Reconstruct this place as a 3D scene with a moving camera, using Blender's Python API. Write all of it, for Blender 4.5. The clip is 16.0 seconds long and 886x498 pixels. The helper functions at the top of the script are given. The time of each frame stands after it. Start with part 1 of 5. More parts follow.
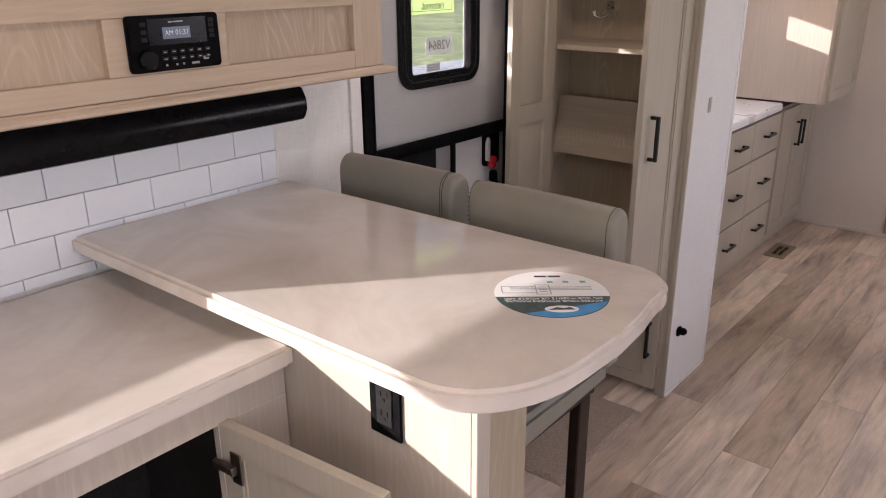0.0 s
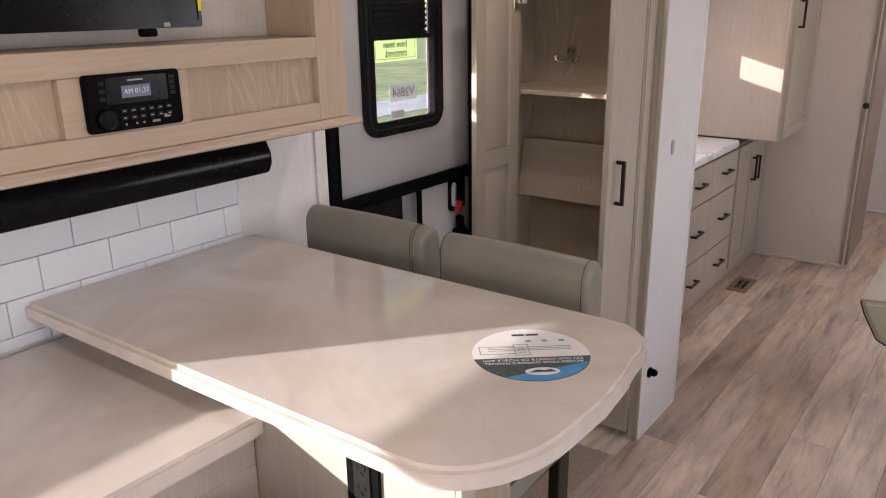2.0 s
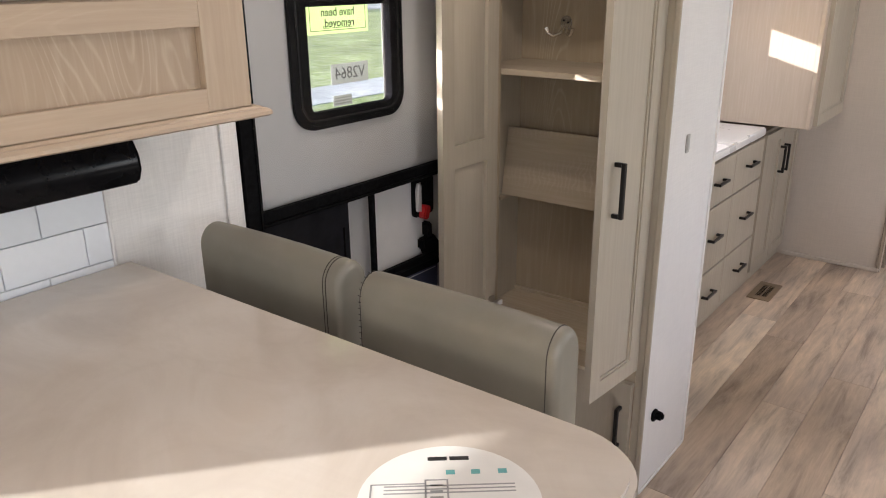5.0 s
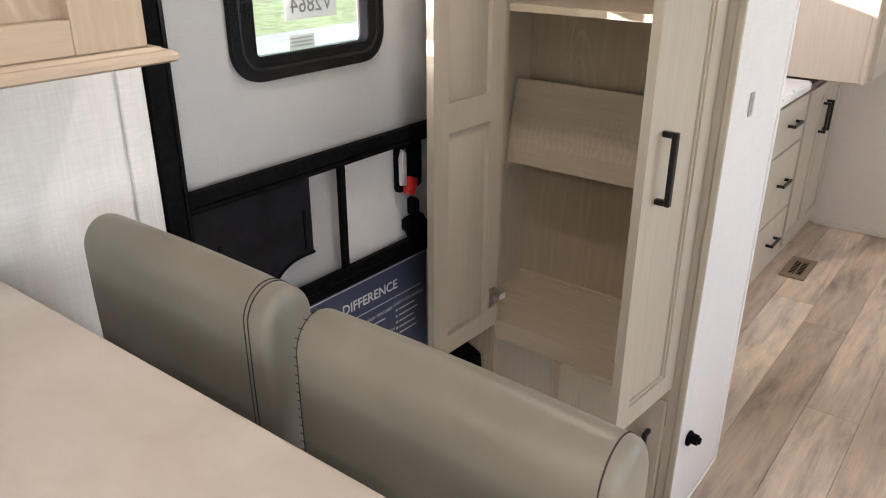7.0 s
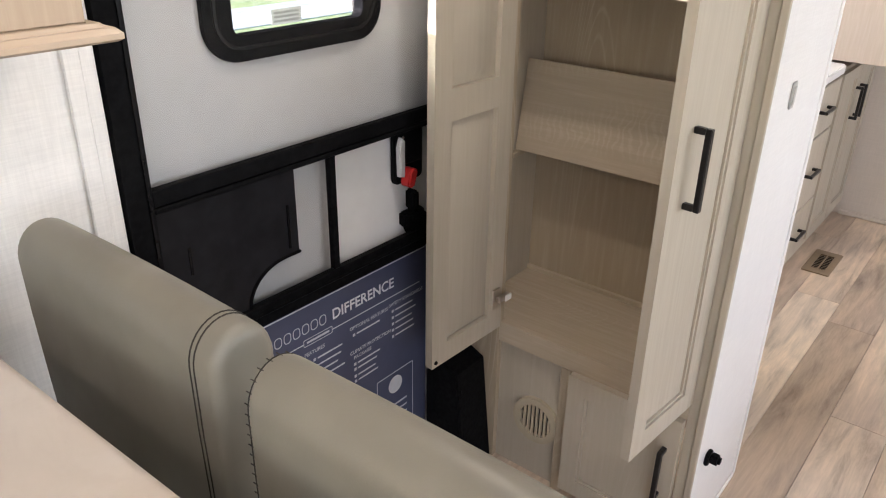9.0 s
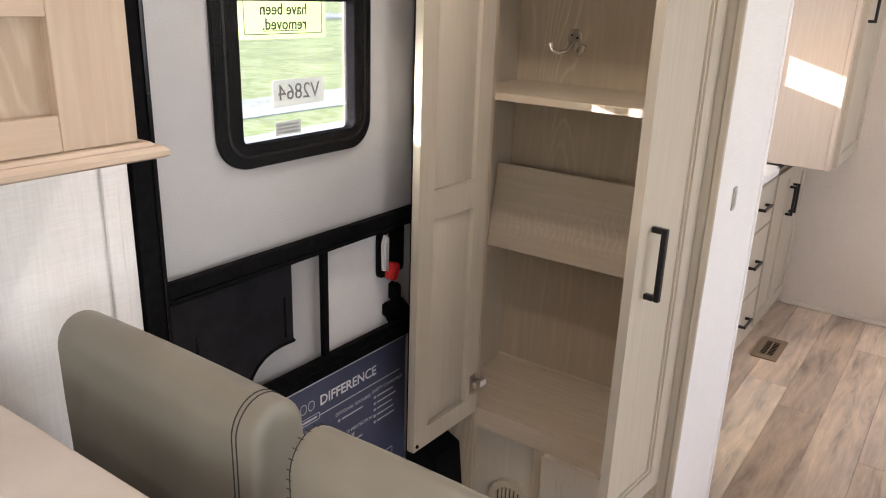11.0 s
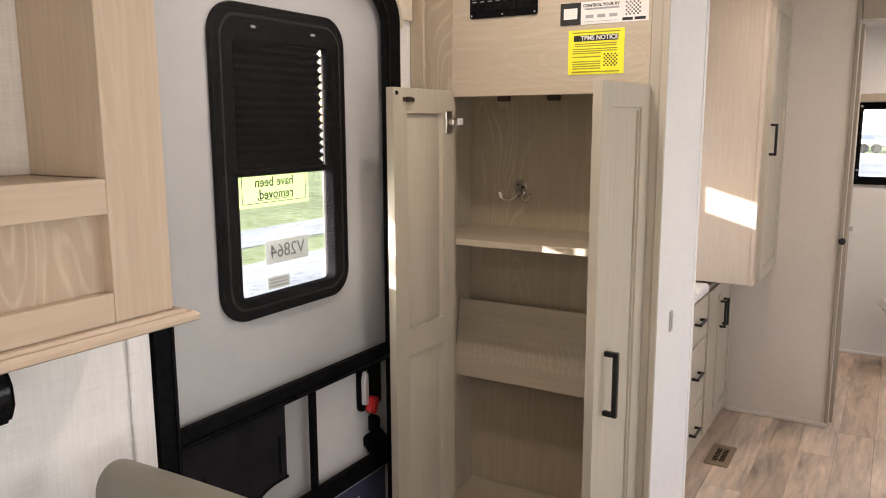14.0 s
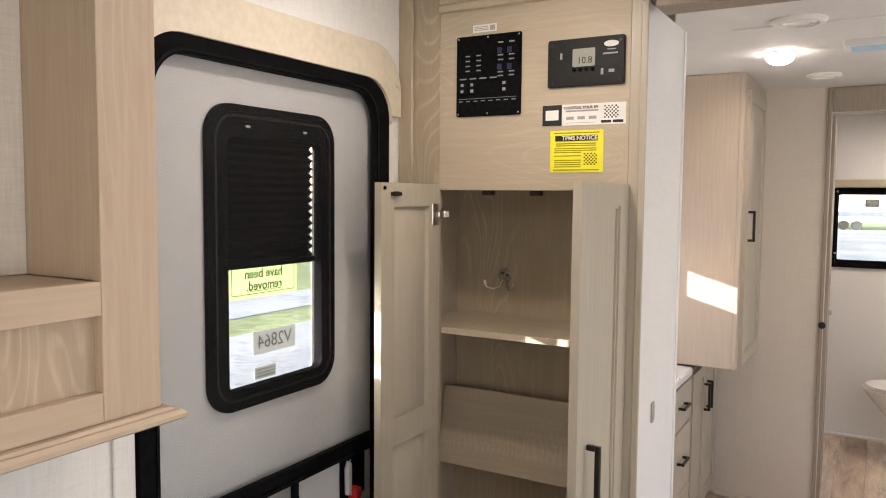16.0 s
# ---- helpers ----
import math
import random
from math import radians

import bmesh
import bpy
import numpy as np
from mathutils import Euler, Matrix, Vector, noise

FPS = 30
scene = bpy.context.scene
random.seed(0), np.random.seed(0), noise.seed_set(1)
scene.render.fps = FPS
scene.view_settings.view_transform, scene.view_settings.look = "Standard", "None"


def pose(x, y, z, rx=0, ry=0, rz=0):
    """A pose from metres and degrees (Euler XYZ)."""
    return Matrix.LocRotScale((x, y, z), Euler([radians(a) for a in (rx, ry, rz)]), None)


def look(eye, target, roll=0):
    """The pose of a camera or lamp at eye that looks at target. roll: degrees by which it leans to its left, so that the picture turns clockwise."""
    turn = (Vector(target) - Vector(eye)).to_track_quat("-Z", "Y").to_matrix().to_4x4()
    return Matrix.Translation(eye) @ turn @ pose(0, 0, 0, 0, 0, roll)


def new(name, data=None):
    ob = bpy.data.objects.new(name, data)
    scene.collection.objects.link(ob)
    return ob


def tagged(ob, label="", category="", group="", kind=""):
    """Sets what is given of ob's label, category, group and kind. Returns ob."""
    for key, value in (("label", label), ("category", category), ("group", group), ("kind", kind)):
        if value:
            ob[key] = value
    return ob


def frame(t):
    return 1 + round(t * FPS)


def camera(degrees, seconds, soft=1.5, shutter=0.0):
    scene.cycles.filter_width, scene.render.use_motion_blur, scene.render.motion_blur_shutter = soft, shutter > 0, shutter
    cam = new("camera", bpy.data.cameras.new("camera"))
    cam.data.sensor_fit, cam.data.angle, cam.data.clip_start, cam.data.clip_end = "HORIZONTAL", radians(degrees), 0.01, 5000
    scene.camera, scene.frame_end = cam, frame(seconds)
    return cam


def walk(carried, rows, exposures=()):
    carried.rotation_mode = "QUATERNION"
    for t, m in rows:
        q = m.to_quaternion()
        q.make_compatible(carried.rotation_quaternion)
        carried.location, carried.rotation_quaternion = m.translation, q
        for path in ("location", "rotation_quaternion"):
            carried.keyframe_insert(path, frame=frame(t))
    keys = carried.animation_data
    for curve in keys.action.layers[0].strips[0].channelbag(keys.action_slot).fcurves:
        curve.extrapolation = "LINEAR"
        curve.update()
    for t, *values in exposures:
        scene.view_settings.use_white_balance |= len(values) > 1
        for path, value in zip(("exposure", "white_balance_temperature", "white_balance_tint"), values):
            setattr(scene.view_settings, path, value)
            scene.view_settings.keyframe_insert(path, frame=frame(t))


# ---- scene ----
cam = camera(60.5, 16.0, soft=1.05)
PATH = [
    (0, (0.021, 0.059, 1.475), (-1.189, 1.491, 0.779), -0.5),
    (0.5, (0.01, 0.05, 1.482), (-1.168, 1.528, 0.831), 0.1),
    (1, (0.005, 0.046, 1.492), (-1.144, 1.563, 0.878), -0.1),
    (1.5, (-0.012, 0.065, 1.492), (-1.153, 1.59, 0.882), -0.6),
    (2, (-0.028, 0.082, 1.509), (-1.174, 1.601, 0.893), -0.8),
    (2.5, (-0.046, 0.127, 1.514), (-1.201, 1.642, 0.907), -0.9),
    (3, (-0.074, 0.201, 1.516), (-1.235, 1.714, 0.914), -1.1),
    (3.5, (-0.098, 0.3, 1.512), (-1.267, 1.802, 0.898), -1.2),
    (4, (-0.114, 0.397, 1.498), (-1.303, 1.878, 0.872), -1.0),
    (6.5, (-0.409, 0.828, 1.418), (-1.519, 2.299, 0.64), 0.0),
    (7, (-0.469, 0.928, 1.398), (-1.592, 2.374, 0.592), 0.2),
    (7.5, (-0.502, 1.002, 1.394), (-1.651, 2.409, 0.555), -0.3),
    (8, (-0.541, 1.062, 1.373), (-1.689, 2.452, 0.507), 0.1),
    (8.2, (-0.559, 1.076, 1.376), (-1.691, 2.468, 0.493), 0.7),
    (10.3, (-0.55, 1.006, 1.394), (-1.655, 2.492, 0.639), 1.4),
    (10.5, (-0.542, 0.987, 1.403), (-1.641, 2.492, 0.678), 1.6),
    (11, (-0.53, 0.939, 1.433), (-1.617, 2.488, 0.787), 2.0),
    (11.5, (-0.53, 0.893, 1.45), (-1.608, 2.478, 0.879), 2.0),
    (12, (-0.531, 0.859, 1.469), (-1.585, 2.477, 0.948), 1.5),
    (12.5, (-0.52, 0.83, 1.48), (-1.547, 2.479, 1.004), 0.9),
    (13, (-0.5, 0.803, 1.501), (-1.509, 2.481, 1.091), 0.1),
    (13.5, (-0.493, 0.774, 1.503), (-1.501, 2.463, 1.139), -0.2),
    (14, (-0.482, 0.755, 1.508), (-1.496, 2.447, 1.182), -0.2),
    (14.5, (-0.474, 0.745, 1.524), (-1.477, 2.451, 1.24), 0.0),
    (15, (-0.468, 0.736, 1.533), (-1.463, 2.455, 1.301), 0.3),
    (15.5, (-0.461, 0.73, 1.546), (-1.455, 2.457, 1.368), 0.3),
    (16, (-0.462, 0.728, 1.559), (-1.458, 2.456, 1.418), 0.5),
]
EXPOSURES = [(0, 1.20, 6450, 29), (2, 1.20, 6450, 27), (4, 1.46, 6450, 21), (6.5, 1.82, 6330, 17), (8, 2.24, 6250, 16), (11, 2.06, 6430, 20), (13, 1.92, 6620, 20), (16, 1.71, 6620, 18)]
walk(cam, [(t, look(eye, target, roll)) for t, eye, target, roll in PATH], exposures=EXPOSURES)

# ---- world, sun and large lights ----
SUN_WAY = Vector((0.835, 1.0, -0.25)).normalized()
world = bpy.data.worlds.new("sky")
scene.world = world
world.use_nodes = True
wn = world.node_tree.nodes
sky = wn.new("ShaderNodeTexSky")
sky.sky_type = "NISHITA"
sky.sun_disc = False
sky.sun_elevation = math.asin(-SUN_WAY.z)
sky.sun_rotation = math.atan2(-SUN_WAY.x, -SUN_WAY.y)
world.node_tree.links.new(sky.outputs[0], wn["Background"].inputs[0])
wn["Background"].inputs[1].default_value = 0.15

sun = new("sun", bpy.data.lights.new("sun", "SUN"))
sun.data.energy, sun.data.angle, sun.data.color = 5.0, radians(0.6), (1.0, 0.96, 0.90)
sun.matrix_basis = look((-9, -11, 6), Vector((-9, -11, 6)) + SUN_WAY)


def area(name, eye, target, w, h, watts, colour):
    lamp = new(name, bpy.data.lights.new(name, "AREA"))
    lamp.data.shape, lamp.data.size, lamp.data.size_y = "RECTANGLE", w, h
    lamp.data.energy, lamp.data.color = watts, colour
    lamp.matrix_basis = look(eye, target)
    return lamp


# daylight in the window openings behind and beside the walker, never in view; the slide and rear lamps are added fill
# at assumed openings
area("fill_light_slide_side", (1.33, -0.1, 1.35), (-1.0, 0.1, 1.0), 2.6, 0.8, 6.6, (0.93, 0.95, 1.0))
area("fill_light_rear", (-0.1, -2.97, 1.4), (-0.1, 0.0, 1.0), 1.8, 0.8, 2.5, (0.93, 0.96, 1.0))
area("sky_light_sink_window", (-1.545, -0.6, 1.14), (0.0, -0.5, 0.9), 1.3, 0.22, 0.8, (0.9, 0.95, 1.0))
area("sky_light_hall_window", (-1.545, 3.32, 1.30), (-1.1, 3.5, 0.8), 0.6, 0.125, 1.7, (0.95, 0.97, 1.0))

# fill lamp added to brighten the hall floor, at an assumed right-wall opening
area("fill_light_hall", (1.33, 3.3, 1.35), (-0.9, 3.6, 0.3), 1.6, 0.7, 6.6, (0.93, 0.96, 1.0))

# ---- materials ----


def material(name, rough=0.5, metal=0.0, colour=(0.8, 0.8, 0.8)):
    m = bpy.data.materials.new(name)
    m.use_nodes = True
    p = m.node_tree.nodes["Principled BSDF"]
    p.inputs["Base Color"].default_value = (*colour, 1)
    p.inputs["Roughness"].default_value = rough
    p.inputs["Metallic"].default_value = metal
    return m, m.node_tree.nodes, m.node_tree.links, p


def coords(n, l, scale, space="Object"):
    tc, mp = n.new("ShaderNodeTexCoord"), n.new("ShaderNodeMapping")
    l.new(tc.outputs[space], mp.inputs[0])
    mp.inputs["Scale"].default_value = scale
    return mp.outputs[0]


def noise_tex(n, l, vec, scale, detail=4, rough=0.55, distort=0.0):
    t = n.new("ShaderNodeTexNoise")
    l.new(vec, t.inputs["Vector"])
    t.inputs["Scale"].default_value, t.inputs["Detail"].default_value = scale, detail
    t.inputs["Roughness"].default_value, t.inputs["Distortion"].default_value = rough, distort
    return t.outputs["Fac"]


def ramp(n, l, fac, stops):
    r = n.new("ShaderNodeValToRGB")
    e = r.color_ramp.elements
    while len(e) < len(stops):
        e.new(0.5)
    for el, (at, col) in zip(e, stops):
        el.position, el.color = at, (*col, 1) if len(col) == 3 else col
    l.new(fac, r.inputs[0])
    return r.outputs[0]


def blend(n, l, fac, a, b, how="MIX"):
    m = n.new("ShaderNodeMix")
    m.data_type, m.blend_type = "RGBA", how
    for i, v in ((0, fac), (6, a), (7, b)):
        if isinstance(v, (int, float)):
            m.inputs[i].default_value = v
        elif isinstance(v, tuple):
            m.inputs[i].default_value = (*v, 1)
        else:
            l.new(v, m.inputs[i])
    return m.outputs[2]


def bump(n, l, p, height, strength, dist=0.001):
    b = n.new("ShaderNodeBump")
    b.inputs["Strength"].default_value, b.inputs["Distance"].default_value = strength, dist
    l.new(height, b.inputs["Height"])
    l.new(b.outputs[0], p.inputs["Normal"])


def grey_tex(n, l, fac, lo, hi):
    return ramp(n, l, fac, [(0.3, (lo, lo, lo)), (0.7, (hi, hi, hi))])


def wood(name, axis, base, light, dark, rough=0.5, vein=0.5, shift=0.0, along=0.17, cover=0.50, ripple=False):
    """Whitewashed oak: soft pores along the axis, paler cathedral veins in patches."""
    m, n, l, p = material(name, rough)
    stretch = [9.0, 9.0, 9.0]
    stretch[axis] = 0.5
    fine = noise_tex(n, l, coords(n, l, stretch), 11, 5, 0.6)
    st2 = [1.0, 1.0, 1.0]
    st2[axis] = along
    tc, mp = n.new("ShaderNodeTexCoord"), n.new("ShaderNodeMapping")
    l.new(tc.outputs["Object"], mp.inputs[0])
    mp.inputs["Scale"].default_value, mp.inputs["Location"].default_value = st2, (shift, shift * 0.7, shift * 0.3)
    vec2 = mp.outputs[0]
    field = noise_tex(n, l, vec2, 4.2, 2, 0.45, 0.25)
    many = n.new("ShaderNodeMath")
    many.operation = "MULTIPLY"
    many.inputs[1].default_value = 34.0
    l.new(field, many.inputs[0])
    part_of = n.new("ShaderNodeMath")
    part_of.operation = "FRACT"
    l.new(many.outputs[0], part_of.inputs[0])
    veins = ramp(n, l, part_of.outputs[0], [(0.34, (0, 0, 0)), (0.47, (1, 1, 1)), (0.54, (1, 1, 1)), (0.66, (0, 0, 0))])
    if ripple:
        w = n.new("ShaderNodeTexWave")
        w.wave_type, w.bands_direction = "BANDS", "XYZ"[axis]
        l.new(tc.outputs["Object"], w.inputs["Vector"])
        w.inputs["Scale"].default_value, w.inputs["Distortion"].default_value = 19.0, 9.0
        w.inputs["Detail"].default_value, w.inputs["Detail Scale"].default_value = 2.0, 1.2
        veins = ramp(n, l, w.outputs["Fac"], [(0.5, (0, 0, 0)), (0.95, (1, 1, 1))])
    patch = ramp(n, l, noise_tex(n, l, vec2, 3.4, 2), [(cover, (0.03, 0.03, 0.03)), (cover + 0.12, (1, 1, 1))])
    broken = ramp(n, l, fine, [(0.32, (0.35, 0.35, 0.35)), (0.52, (1, 1, 1))])
    mask = blend(n, l, 1.0, blend(n, l, 1.0, veins, patch, "MULTIPLY"), broken, "MULTIPLY")
    c = ramp(n, l, fine, [(0.25, dark), (0.52, base), (0.85, tuple(0.6 * q + 0.4 * r for q, r in zip(base, light)))])
    tone = ramp(n, l, noise_tex(n, l, vec2, 2.2, 3), [(0.3, (0.93, 0.92, 0.90)), (0.7, (1.05, 1.05, 1.05))])
    c = blend(n, l, 1.0, c, tone, "MULTIPLY")
    scaled = n.new("ShaderNodeMath")
    scaled.operation = "MULTIPLY"
    l.new(mask, scaled.inputs[0])
    scaled.inputs[1].default_value = vein
    c = blend(n, l, scaled.outputs[0], c, light)
    l.new(c, p.inputs["Base Color"])
    l.new(ramp(n, l, fine, [(0.3, (rough + 0.08,) * 3), (0.7, (rough - 0.06,) * 3)]), p.inputs["Roughness"])
    bump(n, l, p, fine, 0.15, 0.0005)
    return m


OAK = ((0.475, 0.375, 0.278), (0.60, 0.505, 0.395), (0.44, 0.34, 0.248))
GREIGE = ((0.385, 0.318, 0.23), (0.54, 0.47, 0.365), (0.365, 0.298, 0.212))
oak_y = wood("oak_laminate_rail", 1, *OAK, 0.48, 0.3)
oak_z = wood("oak_laminate_stile", 2, *OAK, 0.48, 0.3, 1.3)
oak_flat = wood("oak_laminate_panel", 2, (0.43, 0.335, 0.245), (0.57, 0.475, 0.37), (0.40, 0.305, 0.222), 0.5, 0.38, 2.2, 0.35, 0.50)
greige_z = wood("greige_oak_upright", 2, *GREIGE, 0.5, 0.55, 0.4)
greige_x = wood("greige_oak_level", 0, (0.455, 0.385, 0.29), (0.62, 0.545, 0.44), (0.425, 0.355, 0.262), 0.5, 0.26, 3.4, 0.4, 0.56)
ripple_x = wood("rippled_oak_board", 0, (0.455, 0.385, 0.29), (0.64, 0.565, 0.46), (0.425, 0.355, 0.262), 0.5, 0.42, 1.7, 0.3, 0.53, True)
hall_grey = wood("pale_grey_oak", 2, (0.455, 0.378, 0.302), (0.58, 0.505, 0.42), (0.43, 0.352, 0.278), 0.5, 0.38, 6.1)
GREY = ((0.43, 0.385, 0.31), (0.50, 0.455, 0.375), (0.41, 0.365, 0.29))
grey_door = wood("grey_thermofoil", 2, *GREY, 0.42, 0.18, 0.9)
panel_oak = wood("peninsula_oak", 2, (0.48, 0.42, 0.35), (0.66, 0.60, 0.52), (0.445, 0.385, 0.315), 0.5, 0.3, 4.1)
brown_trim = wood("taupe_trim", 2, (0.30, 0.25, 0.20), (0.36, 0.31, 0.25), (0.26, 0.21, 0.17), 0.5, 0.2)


def woven(name, base, amount=0.06, rough=0.85):
    """Linen-look wall vinyl: crossed threads, fine relief."""
    m, n, l, p = material(name, rough)
    a = noise_tex(n, l, coords(n, l, (220, 220, 14)), 1.0, 3, 0.7)
    b = noise_tex(n, l, coords(n, l, (16, 16, 260)), 1.0, 3, 0.7)
    t = blend(n, l, 0.5, a, b)
    lo, hi = tuple(v * (1 - amount * 1.6) for v in base), tuple(min(v * (1 + amount), 0.95) for v in base)
    c = ramp(n, l, t, [(0.38, lo), (0.62, hi)])
    big = grey_tex(n, l, noise_tex(n, l, coords(n, l, (1, 1, 1)), 2.0, 3), 0.96, 1.02)
    l.new(blend(n, l, 1.0, c, big, "MULTIPLY"), p.inputs["Base Color"])
    bump(n, l, p, t, 0.25, 0.0008)
    return m


linen = woven("linen_wall", (0.78, 0.765, 0.74), 0.042)
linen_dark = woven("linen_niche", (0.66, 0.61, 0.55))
white_panel = woven("white_linen_panel", (0.715, 0.70, 0.685), 0.03, 0.55)
hall_beige = woven("beige_hall_panel", (0.60, 0.53, 0.46), 0.03, 0.6)
bath_white = woven("bath_wall", (0.80, 0.79, 0.78), 0.02, 0.6)


def speckled(name, colour, rough, metal=0.0, spread=0.05, scale=40.0, relief=0.05, coat=0.0, shine=0.5):
    m, n, l, p = material(name, rough, metal)
    vec = coords(n, l, (1, 1, 1))
    f = noise_tex(n, l, vec, scale, 4)
    lo, hi = tuple(v * (1 - spread) for v in colour), tuple(min(v * (1 + spread), 1) for v in colour)
    c = ramp(n, l, f, [(0.35, lo), (0.65, hi)])
    wear = grey_tex(n, l, noise_tex(n, l, vec, scale / 14, 3), 1 - spread, 1 + spread * 0.5)
    l.new(blend(n, l, 1.0, c, wear, "MULTIPLY"), p.inputs["Base Color"])
    l.new(ramp(n, l, noise_tex(n, l, vec, scale / 5, 4), [(0.3, (max(rough - 0.06, 0.02),) * 3), (0.7, (rough + 0.07,) * 3)]), p.inputs["Roughness"])
    if relief:
        bump(n, l, p, f, relief, 0.0008)
    p.inputs["Coat Weight"].default_value = coat
    p.inputs["Specular IOR Level"].default_value = shine
    return m


ceiling_white = speckled("ceiling_vinyl", (0.72, 0.71, 0.70), 0.75, spread=0.02, scale=12)
grout = speckled("grey_grout", (0.42, 0.42, 0.42), 0.9, scale=120)
trim_white = speckled("white_trim", (0.76, 0.745, 0.72), 0.4, spread=0.02)
cream = speckled("cream_trim_board", (0.67, 0.60, 0.48), 0.5, spread=0.05, scale=60)
black_plastic = speckled("black_plastic", (0.0065, 0.0065, 0.007), 0.55, spread=0.3, scale=90, shine=0.02)
seal_black = speckled("black_rubber_seal", (0.006, 0.006, 0.007), 0.9, spread=0.3, scale=90, shine=0.0)
slide_black = speckled("black_satin_panel", (0.011, 0.011, 0.013), 0.36, spread=0.25, scale=25, shine=0.1)
black_gloss = speckled("black_gloss", (0.005, 0.005, 0.006), 0.2, spread=0.2, scale=30, relief=0, shine=0.16)
black_satin = speckled("black_satin_metal", (0.016, 0.0145, 0.014), 0.35, 0.4, spread=0.2, scale=60)
charcoal = speckled("charcoal_plastic", (0.017, 0.0165, 0.0165), 0.5, spread=0.15, scale=90, shine=0.18)
# near-black colour that paints in the shade inside cabinet and vent
painted_shade = speckled("painted_interior_shade", (0.03, 0.026, 0.022), 0.8, spread=0.2)
button_print = speckled("pale_button_print", (0.30, 0.30, 0.30), 0.5)
key_blue = speckled("dark_blue_key", (0.012, 0.016, 0.055), 0.4)
chrome = speckled("brushed_nickel", (0.50, 0.46, 0.41), 0.34, 1.0, spread=0.05)
brown_metal = speckled("dark_bronze_metal", (0.035, 0.022, 0.016), 0.4, 0.5, spread=0.2)
pale_lever = speckled("satin_aluminium", (0.72, 0.72, 0.72), 0.38, 0.6, spread=0.03)
hook_nickel = speckled("polished_nickel", (0.70, 0.66, 0.60), 0.24, 0.8, spread=0.04)
slab_white = speckled("white_fibreglass_door", (0.74, 0.74, 0.74), 0.42, spread=0.02, scale=20, relief=0.008)
counter_white = speckled("white_laminate_top", (0.80, 0.79, 0.78), 0.3, spread=0.01)
dull_nickel = speckled("dull_nickel", (0.22, 0.19, 0.16), 0.38, 1.0, spread=0.15)
porcelain = speckled("porcelain", (0.82, 0.80, 0.77), 0.12, spread=0.01, relief=0)
paper_white = speckled("white_paper", (0.78, 0.77, 0.74), 0.6, spread=0.02)
paper_yellow = speckled("yellow_paper", (0.86, 0.80, 0.03), 0.55, spread=0.03)
ink = speckled("black_ink", (0.012, 0.012, 0.012), 0.6, spread=0.1)
soft_ink = speckled("faded_print", (0.17, 0.17, 0.17), 0.6, spread=0.1)
olive_ink = speckled("olive_ink", (0.30, 0.27, 0.02), 0.6, spread=0.1)
grey_ink = speckled("grey_ink", (0.34, 0.34, 0.34), 0.6, spread=0.1)
blue_ink = speckled("blue_ink", (0.03, 0.28, 0.58), 0.5, spread=0.1)
teal_ink = speckled("teal_ink", (0.12, 0.42, 0.42), 0.5, spread=0.1)
dark_green_ink = speckled("dark_green_ink", (0.018, 0.055, 0.05), 0.4, spread=0.5, scale=60)
navy = speckled("navy_poster", (0.072, 0.084, 0.148), 0.45, spread=0.08, scale=8)
pale_ink = speckled("pale_poster_ink", (0.62, 0.64, 0.68), 0.5)
bright_ink = speckled("white_poster_ink", (0.84, 0.85, 0.88), 0.5)
red_plastic = speckled("red_plastic", (0.55, 0.02, 0.02), 0.35)
vent_beige = speckled("beige_vent", (0.46, 0.40, 0.29), 0.45)
register_tan = speckled("tan_floor_register", (0.27, 0.20, 0.13), 0.45, 0.3)
grey_plate = speckled("grey_switch_plate", (0.40, 0.39, 0.37), 0.4)


def glazed(name, colour):
    """Glazed wall tile: each piece a little different in tone and gloss."""
    m, n, l, p = material(name, 0.3)
    info = n.new("ShaderNodeObjectInfo")
    tone = ramp(n, l, info.outputs["Random"], [(0.0, tuple(v * 0.985 for v in colour)), (1.0, tuple(v * 1.012 for v in colour))])
    vec = coords(n, l, (1, 1, 1))
    l.new(blend(n, l, 1.0, tone, grey_tex(n, l, noise_tex(n, l, vec, 60, 3), 0.985, 1.01), "MULTIPLY"), p.inputs["Base Color"])
    l.new(ramp(n, l, info.outputs["Random"], [(0.0, (0.28,) * 3), (1.0, (0.36,) * 3)]), p.inputs["Roughness"])
    bump(n, l, p, noise_tex(n, l, vec, 140, 2), 0.03, 0.0004)
    return m


tile_white = glazed("glazed_white_tile", (0.74, 0.775, 0.81))


def leather(name, colour):
    m, n, l, p = material(name, 0.42)
    vec = coords(n, l, (1, 1, 1))
    v = n.new("ShaderNodeTexVoronoi")
    l.new(vec, v.inputs["Vector"])
    v.inputs["Scale"].default_value = 420
    f = noise_tex(n, l, vec, 7, 4)
    c = ramp(n, l, f, [(0.3, tuple(q * 0.88 for q in colour)), (0.7, tuple(q * 1.1 for q in colour))])
    l.new(c, p.inputs["Base Color"])
    l.new(ramp(n, l, noise_tex(n, l, vec, 16, 3), [(0.3, (0.38,) * 3), (0.7, (0.50,) * 3)]), p.inputs["Roughness"])
    bump(n, l, p, v.outputs["Distance"], 0.12, 0.0006)
    p.inputs["Sheen Weight"].default_value, p.inputs["Sheen Roughness"].default_value = 0.12, 0.5
    p.inputs["Sheen Tint"].default_value = (0.9, 0.8, 0.62, 1)
    return m


olive_leather = leather("olive_grey_leatherette", (0.212, 0.197, 0.163))
cream_leather = leather("cream_leatherette", (0.42, 0.40, 0.30))
